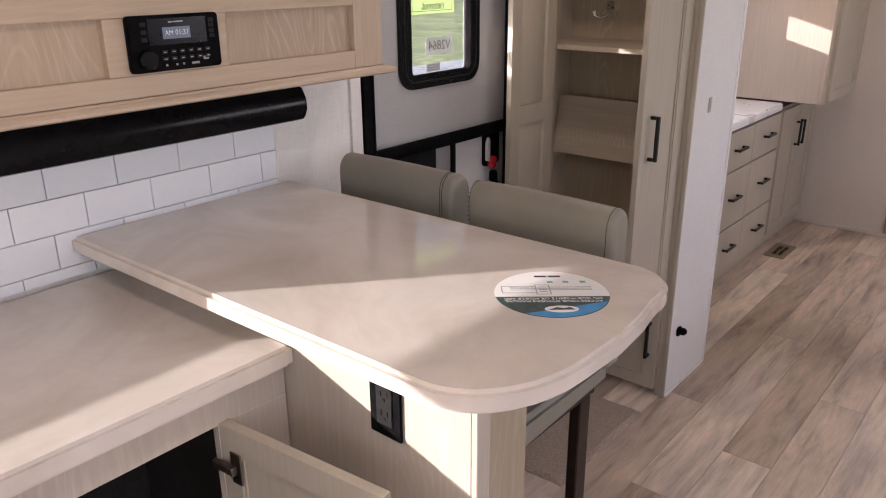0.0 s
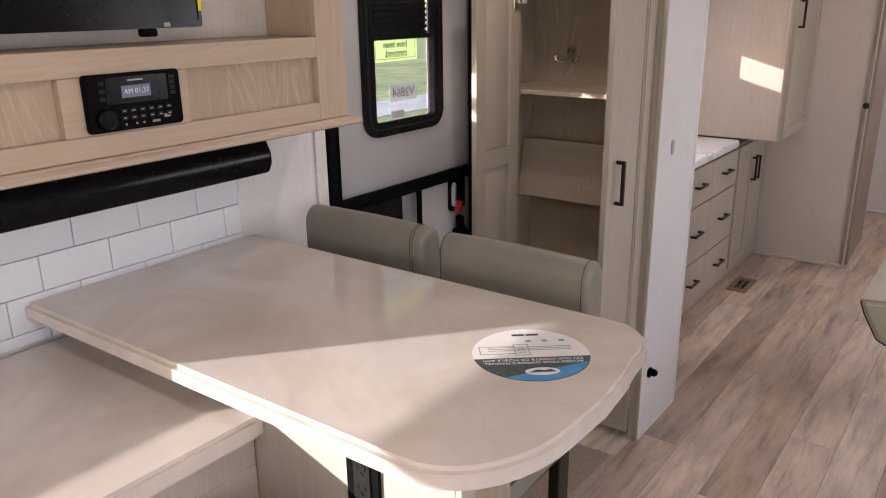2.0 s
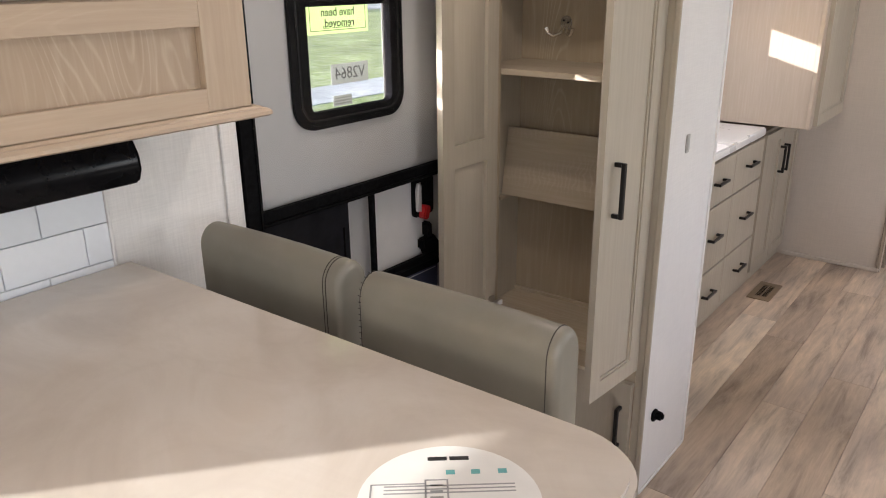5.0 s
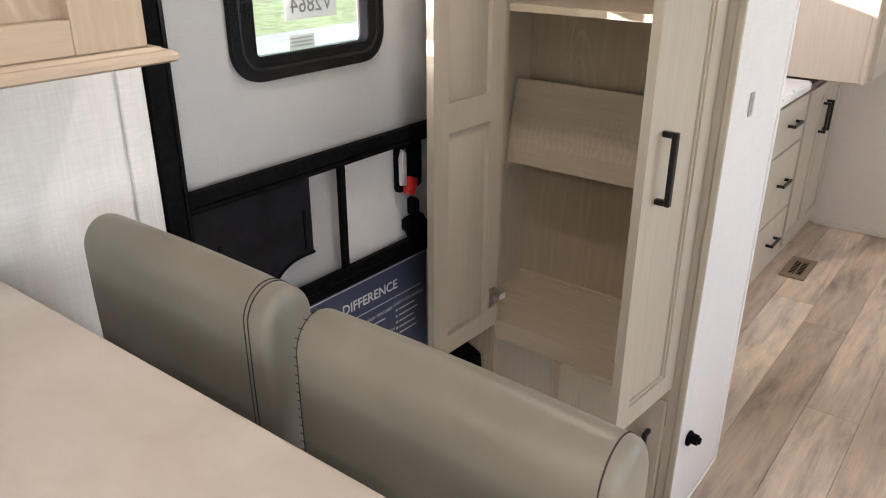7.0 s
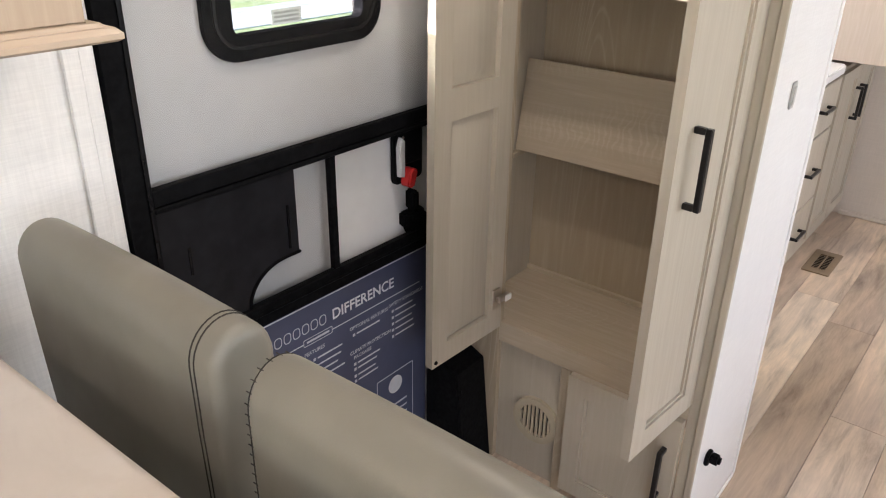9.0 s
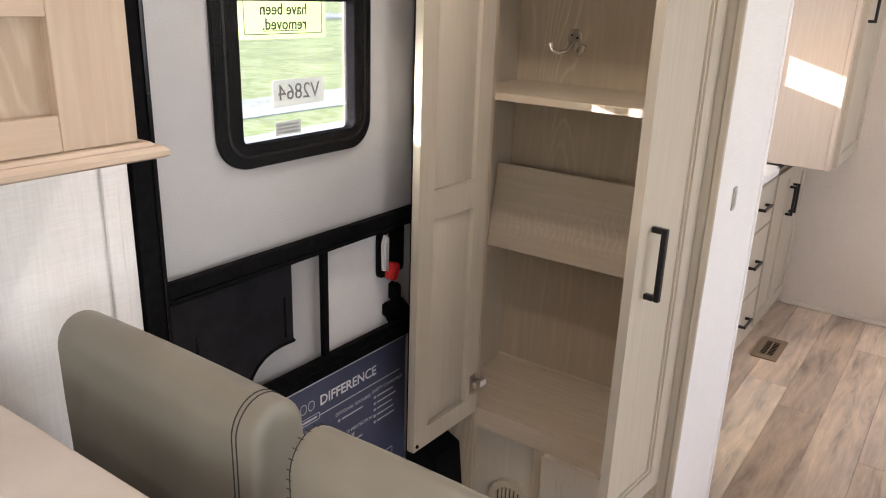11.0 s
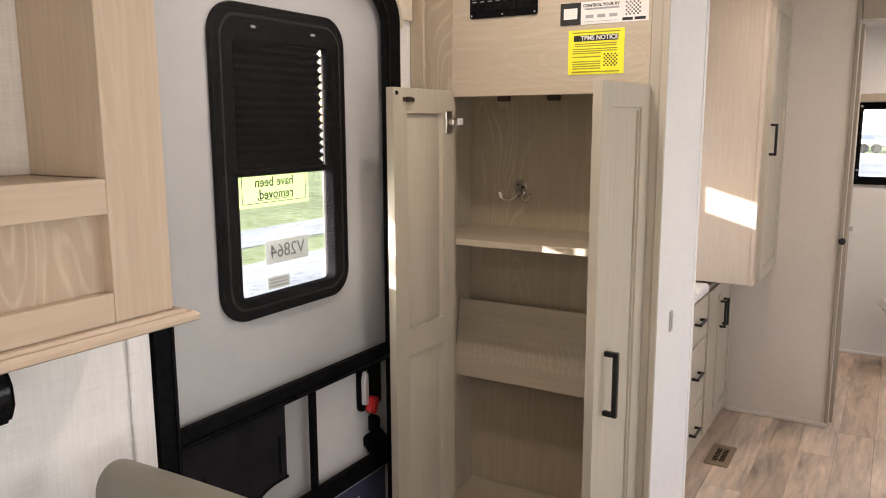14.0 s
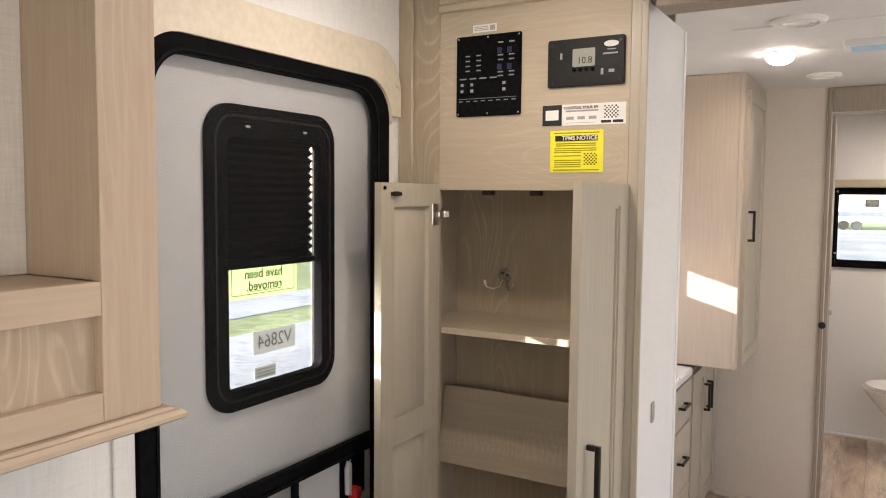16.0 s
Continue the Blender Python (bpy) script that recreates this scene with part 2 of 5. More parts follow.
thread = speckled("dark_thread", (0.035, 0.03, 0.025), 0.8)


def marble(name):
    m, n, l, p = material(name, 0.22)
    vec = coords(n, l, (1, 1, 1))
    a = noise_tex(n, l, vec, 3.2, 6, 0.6, 1.4)
    c = ramp(n, l, a, [(0.30, (0.565, 0.50, 0.435)), (0.48, (0.635, 0.572, 0.505)), (0.62, (0.675, 0.618, 0.555)), (0.8, (0.59, 0.525, 0.455))])
    v = noise_tex(n, l, coords(n, l, (1.0, 1.6, 1.0)), 2.4, 6, 0.62, 1.6)
    line = ramp(n, l, v, [(0.44, (0, 0, 0)), (0.5, (0.14, 0.14, 0.14)), (0.58, (0, 0, 0))])
    c = blend(n, l, line, c, (0.52, 0.46, 0.40))
    l.new(c, p.inputs["Base Color"])
    l.new(ramp(n, l, noise_tex(n, l, vec, 30, 3), [(0.3, (0.07,) * 3), (0.7, (0.12,) * 3)]), p.inputs["Roughness"])
    bump(n, l, p, noise_tex(n, l, vec, 260, 2), 0.03, 0.0004)
    return m


stone_top = marble("beige_stone_laminate")


def plank_floor(name):
    m, n, l, p = material(name, 0.45)
    info = n.new("ShaderNodeObjectInfo")
    add = n.new("ShaderNodeVectorMath")
    add.operation = "ADD"
    tc = n.new("ShaderNodeTexCoord")
    sc = n.new("ShaderNodeVectorMath")
    sc.operation = "SCALE"
    sc.inputs[0].default_value = (17.0, 31.0, 5.0)
    l.new(info.outputs["Random"], sc.inputs["Scale"])
    l.new(tc.outputs["Object"], add.inputs[0])
    l.new(sc.outputs[0], add.inputs[1])
    mp = n.new("ShaderNodeMapping")
    l.new(add.outputs[0], mp.inputs[0])
    mp.inputs["Scale"].default_value = (5.0, 0.7, 1.0)
    grain = noise_tex(n, l, mp.outputs[0], 4.0, 7, 0.65, 0.4)
    mp2 = n.new("ShaderNodeMapping")
    l.new(add.outputs[0], mp2.inputs[0])
    mp2.inputs["Scale"].default_value = (3.0, 1.2, 1.0)
    cloud = noise_tex(n, l, mp2.outputs[0], 2.0, 3)
    mp3 = n.new("ShaderNodeMapping")
    l.new(add.outputs[0], mp3.inputs[0])
    mp3.inputs["Scale"].default_value = (60.0, 3.0, 1.0)
    fine = noise_tex(n, l, mp3.outputs[0], 3.0, 4)
    tone = ramp(n, l, info.outputs["Random"], [(0.0, (0.44, 0.345, 0.262)), (0.4, (0.52, 0.415, 0.322)), (0.75, (0.60, 0.49, 0.39)), (1.0, (0.72, 0.615, 0.50))])
    c = blend(n, l, 1.0, tone, ramp(n, l, grain, [(0.28, (0.54, 0.52, 0.51)), (0.47, (0.96, 0.96, 0.96)), (0.68, (1.28, 1.26, 1.24))]), "MULTIPLY")
    c = blend(n, l, 1.0, c, ramp(n, l, cloud, [(0.3, (0.80, 0.80, 0.83)), (0.65, (1.1, 1.08, 1.05))]), "MULTIPLY")
    c = blend(n, l, 1.0, c, ramp(n, l, fine, [(0.3, (0.93, 0.93, 0.93)), (0.7, (1.05, 1.05, 1.05))]), "MULTIPLY")
    l.new(c, p.inputs["Base Color"])
    l.new(ramp(n, l, grain, [(0.3, (0.5,) * 3), (0.7, (0.36,) * 3)]), p.inputs["Roughness"])
    bump(n, l, p, fine, 0.12, 0.0006)
    return m


plank_mat = plank_floor("greige_vinyl_plank")
underlay = speckled("dark_underlay", (0.16, 0.13, 0.105), 0.9)


def see_through(name, colour, share):
    """Insect screen: part black thread, part open."""
    m, n, l, p = material(name, 0.7, 0.0, colour)
    out = n["Material Output"]
    tr, mx = n.new("ShaderNodeBsdfTransparent"), n.new("ShaderNodeMixShader")
    f = noise_tex(n, l, coords(n, l, (1, 1, 1)), 700, 1)
    l.new(ramp(n, l, f, [(0.3, (share - 0.015,) * 3), (0.7, (share + 0.015,) * 3)]), mx.inputs[0])
    l.new(tr.outputs[0], mx.inputs[1])
    l.new(p.outputs[0], mx.inputs[2])
    l.new(mx.outputs[0], out.inputs[0])
    return m


screen_mesh = see_through("insect_screen", (0.02, 0.02, 0.02), 0.13)


def glass_mat(name, tint):
    m, n, l, p = material(name, 0.0, 0.0, tint)
    p.inputs["Transmission Weight"].default_value = 1.0
    p.inputs["IOR"].default_value = 1.45
    return m


pane_glass = glass_mat("window_glass", (0.93, 0.97, 0.96))


def film_mat(name, colour, through_share):
    """A paper label on glass that daylight shines through."""
    m, n, l, p = material(name, 0.6, 0.0, colour)
    out = n["Material Output"]
    tl, mx = n.new("ShaderNodeBsdfTranslucent"), n.new("ShaderNodeMixShader")
    tl.inputs[0].default_value = (*colour, 1)
    mx.inputs[0].default_value = through_share
    l.new(p.outputs[0], mx.inputs[1])
    l.new(tl.outputs[0], mx.inputs[2])
    l.new(mx.outputs[0], out.inputs[0])
    return m


def tinted_mat(name, tint):
    m, n, l, p = material(name, 0.02, 0.0, (0.02, 0.02, 0.02))
    out = n["Material Output"]
    tr, mx = n.new("ShaderNodeBsdfTransparent"), n.new("ShaderNodeMixShader")
    tr.inputs[0].default_value = (*tint, 1)
    mx.inputs[0].default_value = 0.06
    l.new(tr.outputs[0], mx.inputs[1])
    l.new(p.outputs[0], mx.inputs[2])
    l.new(mx.outputs[0], out.inputs[0])
    return m


tinted = tinted_mat("clear_window_glass", (0.93, 0.96, 0.94))
tinted_dark = tinted_mat("tinted_window_glass", (0.80, 0.82, 0.82))
notice_film = film_mat("yellow_green_label", (0.66, 0.78, 0.50), 0.6)
tag_film = film_mat("grey_label", (0.52, 0.54, 0.52), 0.5)


def glow(name, colour, strength):
    m, n, l, p = material(name, 0.4, 0.0, colour)
    p.inputs["Emission Color"].default_value = (*colour, 1)
    p.inputs["Emission Strength"].default_value = strength
    return m


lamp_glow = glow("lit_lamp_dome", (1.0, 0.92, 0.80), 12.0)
lcd_glow = glow("lit_radio_display", (0.10, 0.13, 0.18), 0.12)
lcd_grey = glow("grey_lcd", (0.26, 0.27, 0.22), 0.02)


def rug_mat():
    m, n, l, p = material("beige_mat_pile", 0.95)
    f = noise_tex(n, l, coords(n, l, (1, 1, 1)), 170, 5, 0.75)
    l.new(ramp(n, l, f, [(0.3, (0.22, 0.165, 0.125)), (0.55, (0.42, 0.34, 0.27)), (0.75, (0.55, 0.46, 0.38))]), p.inputs["Base Color"])
    bump(n, l, p, f, 0.9, 0.004)
    return m


mat_pile = rug_mat()


def ground_mat(name, stops, scale, mixscale=0.25):
    m, n, l, p = material(name, 0.9)
    vec = coords(n, l, (1, 1, 1))
    f = noise_tex(n, l, vec, scale, 6, 0.7)
    big = grey_tex(n, l, noise_tex(n, l, vec, mixscale, 3), 0.75, 1.2)
    l.new(blend(n, l, 1.0, ramp(n, l, f, stops), big, "MULTIPLY"), p.inputs["Base Color"])
    bump(n, l, p, f, 0.6, 0.02)
    return m


grass_mat = ground_mat("grass", [(0.28, (0.25, 0.31, 0.08)), (0.5, (0.47, 0.53, 0.23)), (0.72, (0.70, 0.70, 0.52))], 5.0, 0.7)
gravel_mat = ground_mat("pale_gravel", [(0.26, (0.20, 0.25, 0.12)), (0.34, (0.42, 0.43, 0.40)), (0.44, (0.70, 0.70, 0.69)), (0.60, (0.82, 0.81, 0.79))], 7.0, 0.5)
road_mat = ground_mat("pale_road", [(0.3, (0.48, 0.48, 0.47)), (0.7, (0.62, 0.61, 0.60))], 12.0)
leaf_mat = ground_mat("far_leaves", [(0.3, (0.03, 0.06, 0.015)), (0.7, (0.10, 0.16, 0.035))], 6.0)
bark_mat = ground_mat("bark", [(0.3, (0.06, 0.045, 0.035)), (0.7, (0.14, 0.11, 0.08))], 14.0)
rv_white = speckled("trailer_skin", (0.75, 0.75, 0.74), 0.3, spread=0.02)
rv_stripe = speckled("trailer_stripe", (0.10, 0.13, 0.18), 0.4)
rubber = speckled("rubber", (0.02, 0.02, 0.02), 0.8)

# ---- building helpers ----


def boxes(rows, b=0.0015, seg=1):
    """One bmesh of boxes (x0, x1, y0, y1, z0, z1) with softened edges."""
    bm = bmesh.new()
    for x0, x1, y0, y1, z0, z1 in rows:
        v = [bm.verts.new((x, y, z)) for x in (x0, x1) for y in (y0, y1) for z in (z0, z1)]
        for f in ((0, 1, 3, 2), (4, 6, 7, 5), (0, 4, 5, 1), (2, 3, 7, 6), (0, 2, 6, 4), (1, 5, 7, 3)):
            bm.faces.new([v[i] for i in f])
    if b:
        bmesh.ops.bevel(bm, geom=bm.edges[:], offset=b, segments=seg, affect="EDGES", clamp_overlap=True)
    bmesh.ops.recalc_face_normals(bm, faces=bm.faces[:])
    return bm


def rrect(u0, u1, v0, v1, r, n=6, corners=(1, 1, 1, 1)):
    """Rounded rectangle; corners: low-low, high-low, high-high, low-high."""
    pts = []
    for (cu, cv, a), on in zip(((u0, v0, 180), (u1, v0, 270), (u1, v1, 0), (u0, v1, 90)), corners):
        q = r * on if not isinstance(on, float) else on
        su, sv = (1 if cu == u0 else -1), (1 if cv == v0 else -1)
        for i in range(n + 1):
            t = radians(a + 90 * i / n)
            pts.append((cu + su * q + q * math.cos(t), cv + sv * q + q * math.sin(t)))
    return pts


def place(axis, d, u, v):
    return {"x": (d, u, v), "y": (u, d, v), "z": (u, v, d)}[axis]


def prism(axis, pts, d0, d1, b=0.0, seg=2):
    bm = bmesh.new()
    lo, hi = [bm.verts.new(place(axis, d0, *p)) for p in pts], [bm.verts.new(place(axis, d1, *p)) for p in pts]
    k = len(pts)
    for i in range(k):
        bm.faces.new((lo[i], lo[(i + 1) % k], hi[(i + 1) % k], hi[i]))
    f0, f1 = bm.faces.new(lo[::-1]), bm.faces.new(hi)
    bmesh.ops.remove_doubles(bm, verts=bm.verts[:], dist=1e-5)
    if b:
        rim = [e for e in bm.edges if abs(e.verts[0].co["xyz".index(axis)] - e.verts[1].co["xyz".index(axis)]) < 1e-6]
        bmesh.ops.bevel(bm, geom=rim, offset=b, segments=seg, affect="EDGES", clamp_overlap=True)
    bmesh.ops.recalc_face_normals(bm, faces=bm.faces[:])
    return bm


def ring(axis, outer, inner, d0, d1):
    """A frame: outer and inner outlines with equal numbers of points."""
    bm, k = bmesh.new(), len(outer)
    o0, o1 = [bm.verts.new(place(axis, d0, *p)) for p in outer], [bm.verts.new(place(axis, d1, *p)) for p in outer]
    i0, i1 = [bm.verts.new(place(axis, d0, *p)) for p in inner], [bm.verts.new(place(axis, d1, *p)) for p in inner]
    for i in range(k):
        j = (i + 1) % k
        for q in ((o0[i], o0[j], o1[j], o1[i]), (i0[j], i0[i], i1[i], i1[j]), (o1[i], o1[j], i1[j], i1[i]), (o0[j], o0[i], i0[i], i0[j])):
            bm.faces.new(q)
    bmesh.ops.remove_doubles(bm, verts=bm.verts[:], dist=1e-5)
    bmesh.ops.recalc_face_normals(bm, faces=bm.faces[:])
    return bm


def tube(points, r, n=8, closed=False):
    """A round bar along a line of points."""
    bm, k = bmesh.new(), len(points)
    pts, rows = [Vector(p) for p in points], []
    side = None
    for i, p in enumerate(pts):
        a, c = pts[(i - 1) % k] if closed or i else p, pts[(i + 1) % k] if closed or i < k - 1 else p
        way = (c - a).normalized()
        if side is None:
            side = way.orthogonal().normalized()
        side = (side - way * side.dot(way)).normalized()
        up = way.cross(side)
        rr = r[i] if isinstance(r, (list, tuple)) else r
        rows.append([bm.verts.new(p + rr * (math.cos(2 * math.pi * j / n) * side + math.sin(2 * math.pi * j / n) * up)) for j in range(n)])
    for i in range(k if closed else k - 1):
        a, c = rows[i], rows[(i + 1) % k]
        for j in range(n):
            bm.faces.new((a[j], a[(j + 1) % n], c[(j + 1) % n], c[j]))
    if not closed:
        bm.faces.new(rows[0][::-1]), bm.faces.new(rows[-1])
    bmesh.ops.recalc_face_normals(bm, faces=bm.faces[:])
    return bm


def lathe(centre, profile, n=24, axis="z"):
    """A turned shape: profile of (radius, height)."""
    bm, rows = bmesh.new(), []
    for r, h in profile:
        rows.append([bm.verts.new(Vector(centre) + Vector(place(axis, h, r * math.cos(2 * math.pi * j / n), r * math.sin(2 * math.pi * j / n)))) for j in range(n)])
    for a, c in zip(rows, rows[1:]):
        for j in range(n):
            bm.faces.new((a[j], a[(j + 1) % n], c[(j + 1) % n], c[j]))
    bm.faces.new(rows[0][::-1]), bm.faces.new(rows[-1])
    bmesh.ops.remove_doubles(bm, verts=bm.verts[:], dist=1e-5)
    bmesh.ops.recalc_face_normals(bm, faces=bm.faces[:])
    return bm


def join(*bms):
    out = bms[0]
    for b in bms[1:]:
        me = bpy.data.meshes.new("joined")
        b.to_mesh(me), b.free()
        out.from_mesh(me)
        bpy.data.meshes.remove(me)
    return out


def turned(bm, m):
    bmesh.ops.transform(bm, matrix=m, verts=bm.verts[:])
    return bm


def smooth(me, angle=35):
    for f in me.polygons:
        f.use_smooth = True
    me.set_sharp_from_angle(angle=radians(angle))


def mesh_ob(name, bm, mat, smooth_angle=35):
    me = bpy.data.meshes.new(name)
    bm.to_mesh(me), bm.free()
    me.materials.append(mat)
    smooth(me, smooth_angle)
    return new(name, me)


def part(name, bm, mat, parent, label=""):
    ob = mesh_ob(name, bm, mat)
    ob.parent = parent
    ob.matrix_parent_inverse = parent.matrix_world.inverted()
    return tagged(ob, label)


def thing(name, at, label, category, group="", kind=""):
    """An Empty at the base of a thing; its parts are built in place."""
    ob = new(name)
    ob.empty_display_size = 0.05
    ob.location = at
    bpy.context.view_layer.update()
    return tagged(ob, label, category, group, kind)


def single(name, bm, mat, label, category, group="", kind=""):
    return tagged(mesh_ob(name, bm, mat), label, category, group, kind)


def structure(name, bm, mat, label="", category=""):
    return tagged(mesh_ob(name, bm, mat), label, category, kind="structure")


FACING = {"-y": Euler((radians(90), 0, 0)), "+x": Euler((radians(90), 0, radians(90)))}


def lettering(words, size, at, facing, mat, parent, mirror=False, name="lettering", bold=0.0, turn=None):
    cu = bpy.data.curves.new(name, "FONT")
    cu.body, cu.size, cu.align_x, cu.align_y, cu.extrude, cu.offset = words, size, "CENTER", "CENTER", 0.0002, bold
    cu.resolution_u = 3
    tmp = bpy.data.objects.new(name, cu)
    me = bpy.data.meshes.new_from_object(tmp)
    bpy.data.objects.remove(tmp), bpy.data.curves.remove(cu)
    rot = turn.to_matrix().to_4x4() if turn else FACING[facing].to_matrix().to_4x4()
    me.transform(Matrix.Translation(at) @ rot @ Matrix.Diagonal((-1 if mirror else 1, 1, 1, 1)))
    if mirror:
        me.flip_normals()
    me.materials.clear()
    me.materials.append(mat)
    ob = new(name, me)
    ob.parent = parent
    ob.matrix_parent_inverse = parent.matrix_world.inverted()
    return ob


def sheet_with_holes(axis, u, v, holes, d0, d1):
    """A slab across u and v with rectangular openings right through it."""
    us = sorted({*u, *(h[0] for h in holes), *(h[1] for h in holes)})
    vs = sorted({*v, *(h[2] for h in holes), *(h[3] for h in holes)})
    solid = lambda i, j: 0 <= i < len(us) - 1 and 0 <= j < len(vs) - 1 and not any(h[0] < (us[i] + us[i + 1]) / 2 < h[1] and h[2] < (vs[j] + vs[j + 1]) / 2 < h[3] for h in holes)
    bm, made = bmesh.new(), {}

    def at(d, i, j):
        if (d, i, j) not in made:
            made[(d, i, j)] = bm.verts.new(place(axis, d, us[i], vs[j]))
        return made[(d, i, j)]

    for i in range(len(us) - 1):
        for j in range(len(vs) - 1):
            if not solid(i, j):
                continue
            for d in (d0, d1):
                bm.faces.new([at(d, *c) for c in ((i, j), (i + 1, j), (i + 1, j + 1), (i, j + 1))])
            for (a, c), (p, q) in (((i - 1, j), ((i, j), (i, j + 1))), ((i + 1, j), ((i + 1, j), (i + 1, j + 1))), ((i, j - 1), ((i, j), (i + 1, j))), ((i, j + 1), ((i, j + 1), (i + 1, j + 1)))):
                if not solid(a, c):
                    bm.faces.new((at(d0, *p), at(d0, *q), at(d1, *q), at(d1, *p)))
    bmesh.ops.recalc_face_normals(bm, faces=bm.faces[:])
    return bm


def shaker(axis, u0, u1, v0, v1, d0, d1, rail=0.045, sink=0.008):
    """A five-piece door leaf: mitred frame round a sunk panel. d1 is the outer face."""
    s = 1 if d1 > d0 else -1
    frame_bm = ring(axis, rrect(u0, u1, v0, v1, 0.001, 1), rrect(u0 + rail, u1 - rail, v0 + rail, v1 - rail, 0.001, 1), d0, d1)
    step = ring(axis, rrect(u0 + rail, u1 - rail, v0 + rail, v1 - rail, 0.001, 1), rrect(u0 + rail + 0.006, u1 - rail - 0.006, v0 + rail + 0.006, v1 - rail - 0.006, 0.001, 1), d0, d1 - s * sink * 0.55)
    inner = prism(axis, rrect(u0 + rail + 0.006, u1 - rail - 0.006, v0 + rail + 0.006, v1 - rail - 0.006, 0.001, 1), d0, d1 - s * sink)
    return join(frame_bm, step, inner)


def bar_handle(at, length, out, along, mat, parent, depth=0.030, t=0.011):
    """A square bow pull: bar on two feet. at: middle of the foot line on the door face; out, along: unit ways."""
    a, o, u = Vector(at), Vector(out), Vector(along)
    w = o.cross(u)
    bm = bmesh.new()

    def beam(c, hu, ho, hw):
        m = Matrix((u, o, w)).transposed().to_4x4()
        r = bmesh.ops.create_cube(bm, size=1.0)
        bmesh.ops.transform(bm, matrix=Matrix.Translation(c) @ m @ Matrix.Diagonal((hu, ho, hw, 1)), verts=r["verts"])

    beam(a + o * (depth - t / 2), length, t, t)
    for s in (-1, 1):
        beam(a + u * s * (length / 2 - t / 2) + o * (depth - t) / 2, t, depth - t, t)
    bmesh.ops.bevel(bm, geom=bm.edges[:], offset=0.0015, segments=1, affect="EDGES")
    bmesh.ops.recalc_face_normals(bm, faces=bm.faces[:])
    return part("handle", bm, mat, parent, "matte black square bar pull")


def cup_hinge(at, out, parent):
    """A concealed hinge: cup plate on the door and its arm. out points from the door face."""
    x, y, z = at
    bm = boxes([(x, x + 0.004, y - 0.012, y + 0.012, z - 0.026, z + 0.026), (x + 0.004, x + 0.016, y - 0.002, y + 0.032, z - 0.008, z + 0.008)], 0.002)
    return part("hinge", bm, chrome, parent, "nickel cup hinge")


# ---- the large structure ----
WX, FRONT, CEIL, SIDE = -1.56, 2.405, 2.09, -0.919
DOOR = (1.575, 2.345, -0.02, 1.850)
SINK_WINDOW, HALL_WINDOW = (-1.35, 0.125, 1.012, 1.250), (2.95, 3.735, 1.232, 1.366)
structure("wall_left", sheet_with_holes("x", (-3.06, 6.36), (-0.06, CEIL + 0.04), [DOOR, SINK_WINDOW, HALL_WINDOW], WX - 0.065, WX), linen, "pale linen-look trailer side wall with entry opening", "wall")
# right and rear openings are assumed and unseen, cut for the fill lamps
ASSUMED_RIGHT_OPENING, ASSUMED_REAR_OPENING, BATH_WINDOW = (-1.4, 1.2, 0.95, 1.75), (-1.0, 0.8, 1.0, 1.8), (-0.72, 0.15, 1.15, 1.60)
# the second opening is assumed too, for the added hall fill lamp
structure("wall_right", sheet_with_holes("x", (-3.06, 6.36), (-0.06, CEIL + 0.04), [ASSUMED_RIGHT_OPENING, (2.5, 4.1, 0.95, 1.75)], 1.36, 1.42), linen, "pale linen-look trailer side wall with assumed window openings, never in view", "wall")
structure("wall_rear", sheet_with_holes("y", (WX, 1.36), (-0.06, CEIL + 0.04), [ASSUMED_REAR_OPENING], -3.06, -3.0), linen, "pale linen-look rear wall with an assumed window opening, never in view", "wall")
structure("wall_bath_end", sheet_with_holes("y", (WX, 1.36), (-0.06, CEIL + 0.04), [BATH_WINDOW], 6.30, 6.36), bath_white, "white bathroom end wall with window", "wall")
structure("wall_hall_end", sheet_with_holes("y", (WX, 1.36), (0.0, CEIL), [(-0.687, 0.20, -0.01, 1.968)], 4.84, 4.875), hall_beige, "pale panelled hall end wall", "wall")
structure("ceiling", boxes([(WX, 1.36, -3.0, 6.30, CEIL, CEIL + 0.04)], 0), ceiling_white, "smooth off-white vinyl ceiling", "ceiling")
structure("ceiling_seam", boxes([(SIDE + 0.02, 1.36, 3.30, 3.318, CEIL - 0.004, CEIL + 0.001)], 0.001), ceiling_white, "thin raised ceiling seam strip", "trim")
structure("ceiling_beam", join(boxes([(SIDE + 0.004, 1.36, FRONT - 0.005, FRONT + 0.05, 1.985, CEIL - 0.001)], 0.002), boxes([(SIDE + 0.02, 1.36, FRONT - 0.02, FRONT + 0.06, 1.962, 1.984)], 0.004)), brown_trim, "taupe wood beam under the ceiling", "beam")
structure("trim", join(boxes([(-0.687 - 0.018, -0.687 - 0.002, 4.826, 4.838, 0.002, CEIL - 0.002)], 0.002), boxes([(-0.684, 0.2, 4.828, 4.838, 1.972, CEIL - 0.002)], 0.002)), brown_trim, "taupe casing of the bathroom doorway", "trim")
structure("baseboard", boxes([(-1.17, -0.69, 4.822, 4.838, 0.0015, 0.022)], 0.003), hall_beige, "low pale quarter-round at the hall wall", "baseboard")
structure("trim", boxes([(WX + 0.001, WX + 0.007, 1.528, 1.553, 0.86, 1.98)], 0.002), linen, "narrow linen-wrapped batten on the wall", "trim")
floor = structure("floor", boxes([(WX, 1.36, -3.0, 6.30, -0.06, -0.006)], 0), underlay, "grey-brown vinyl plank floor", "floor")

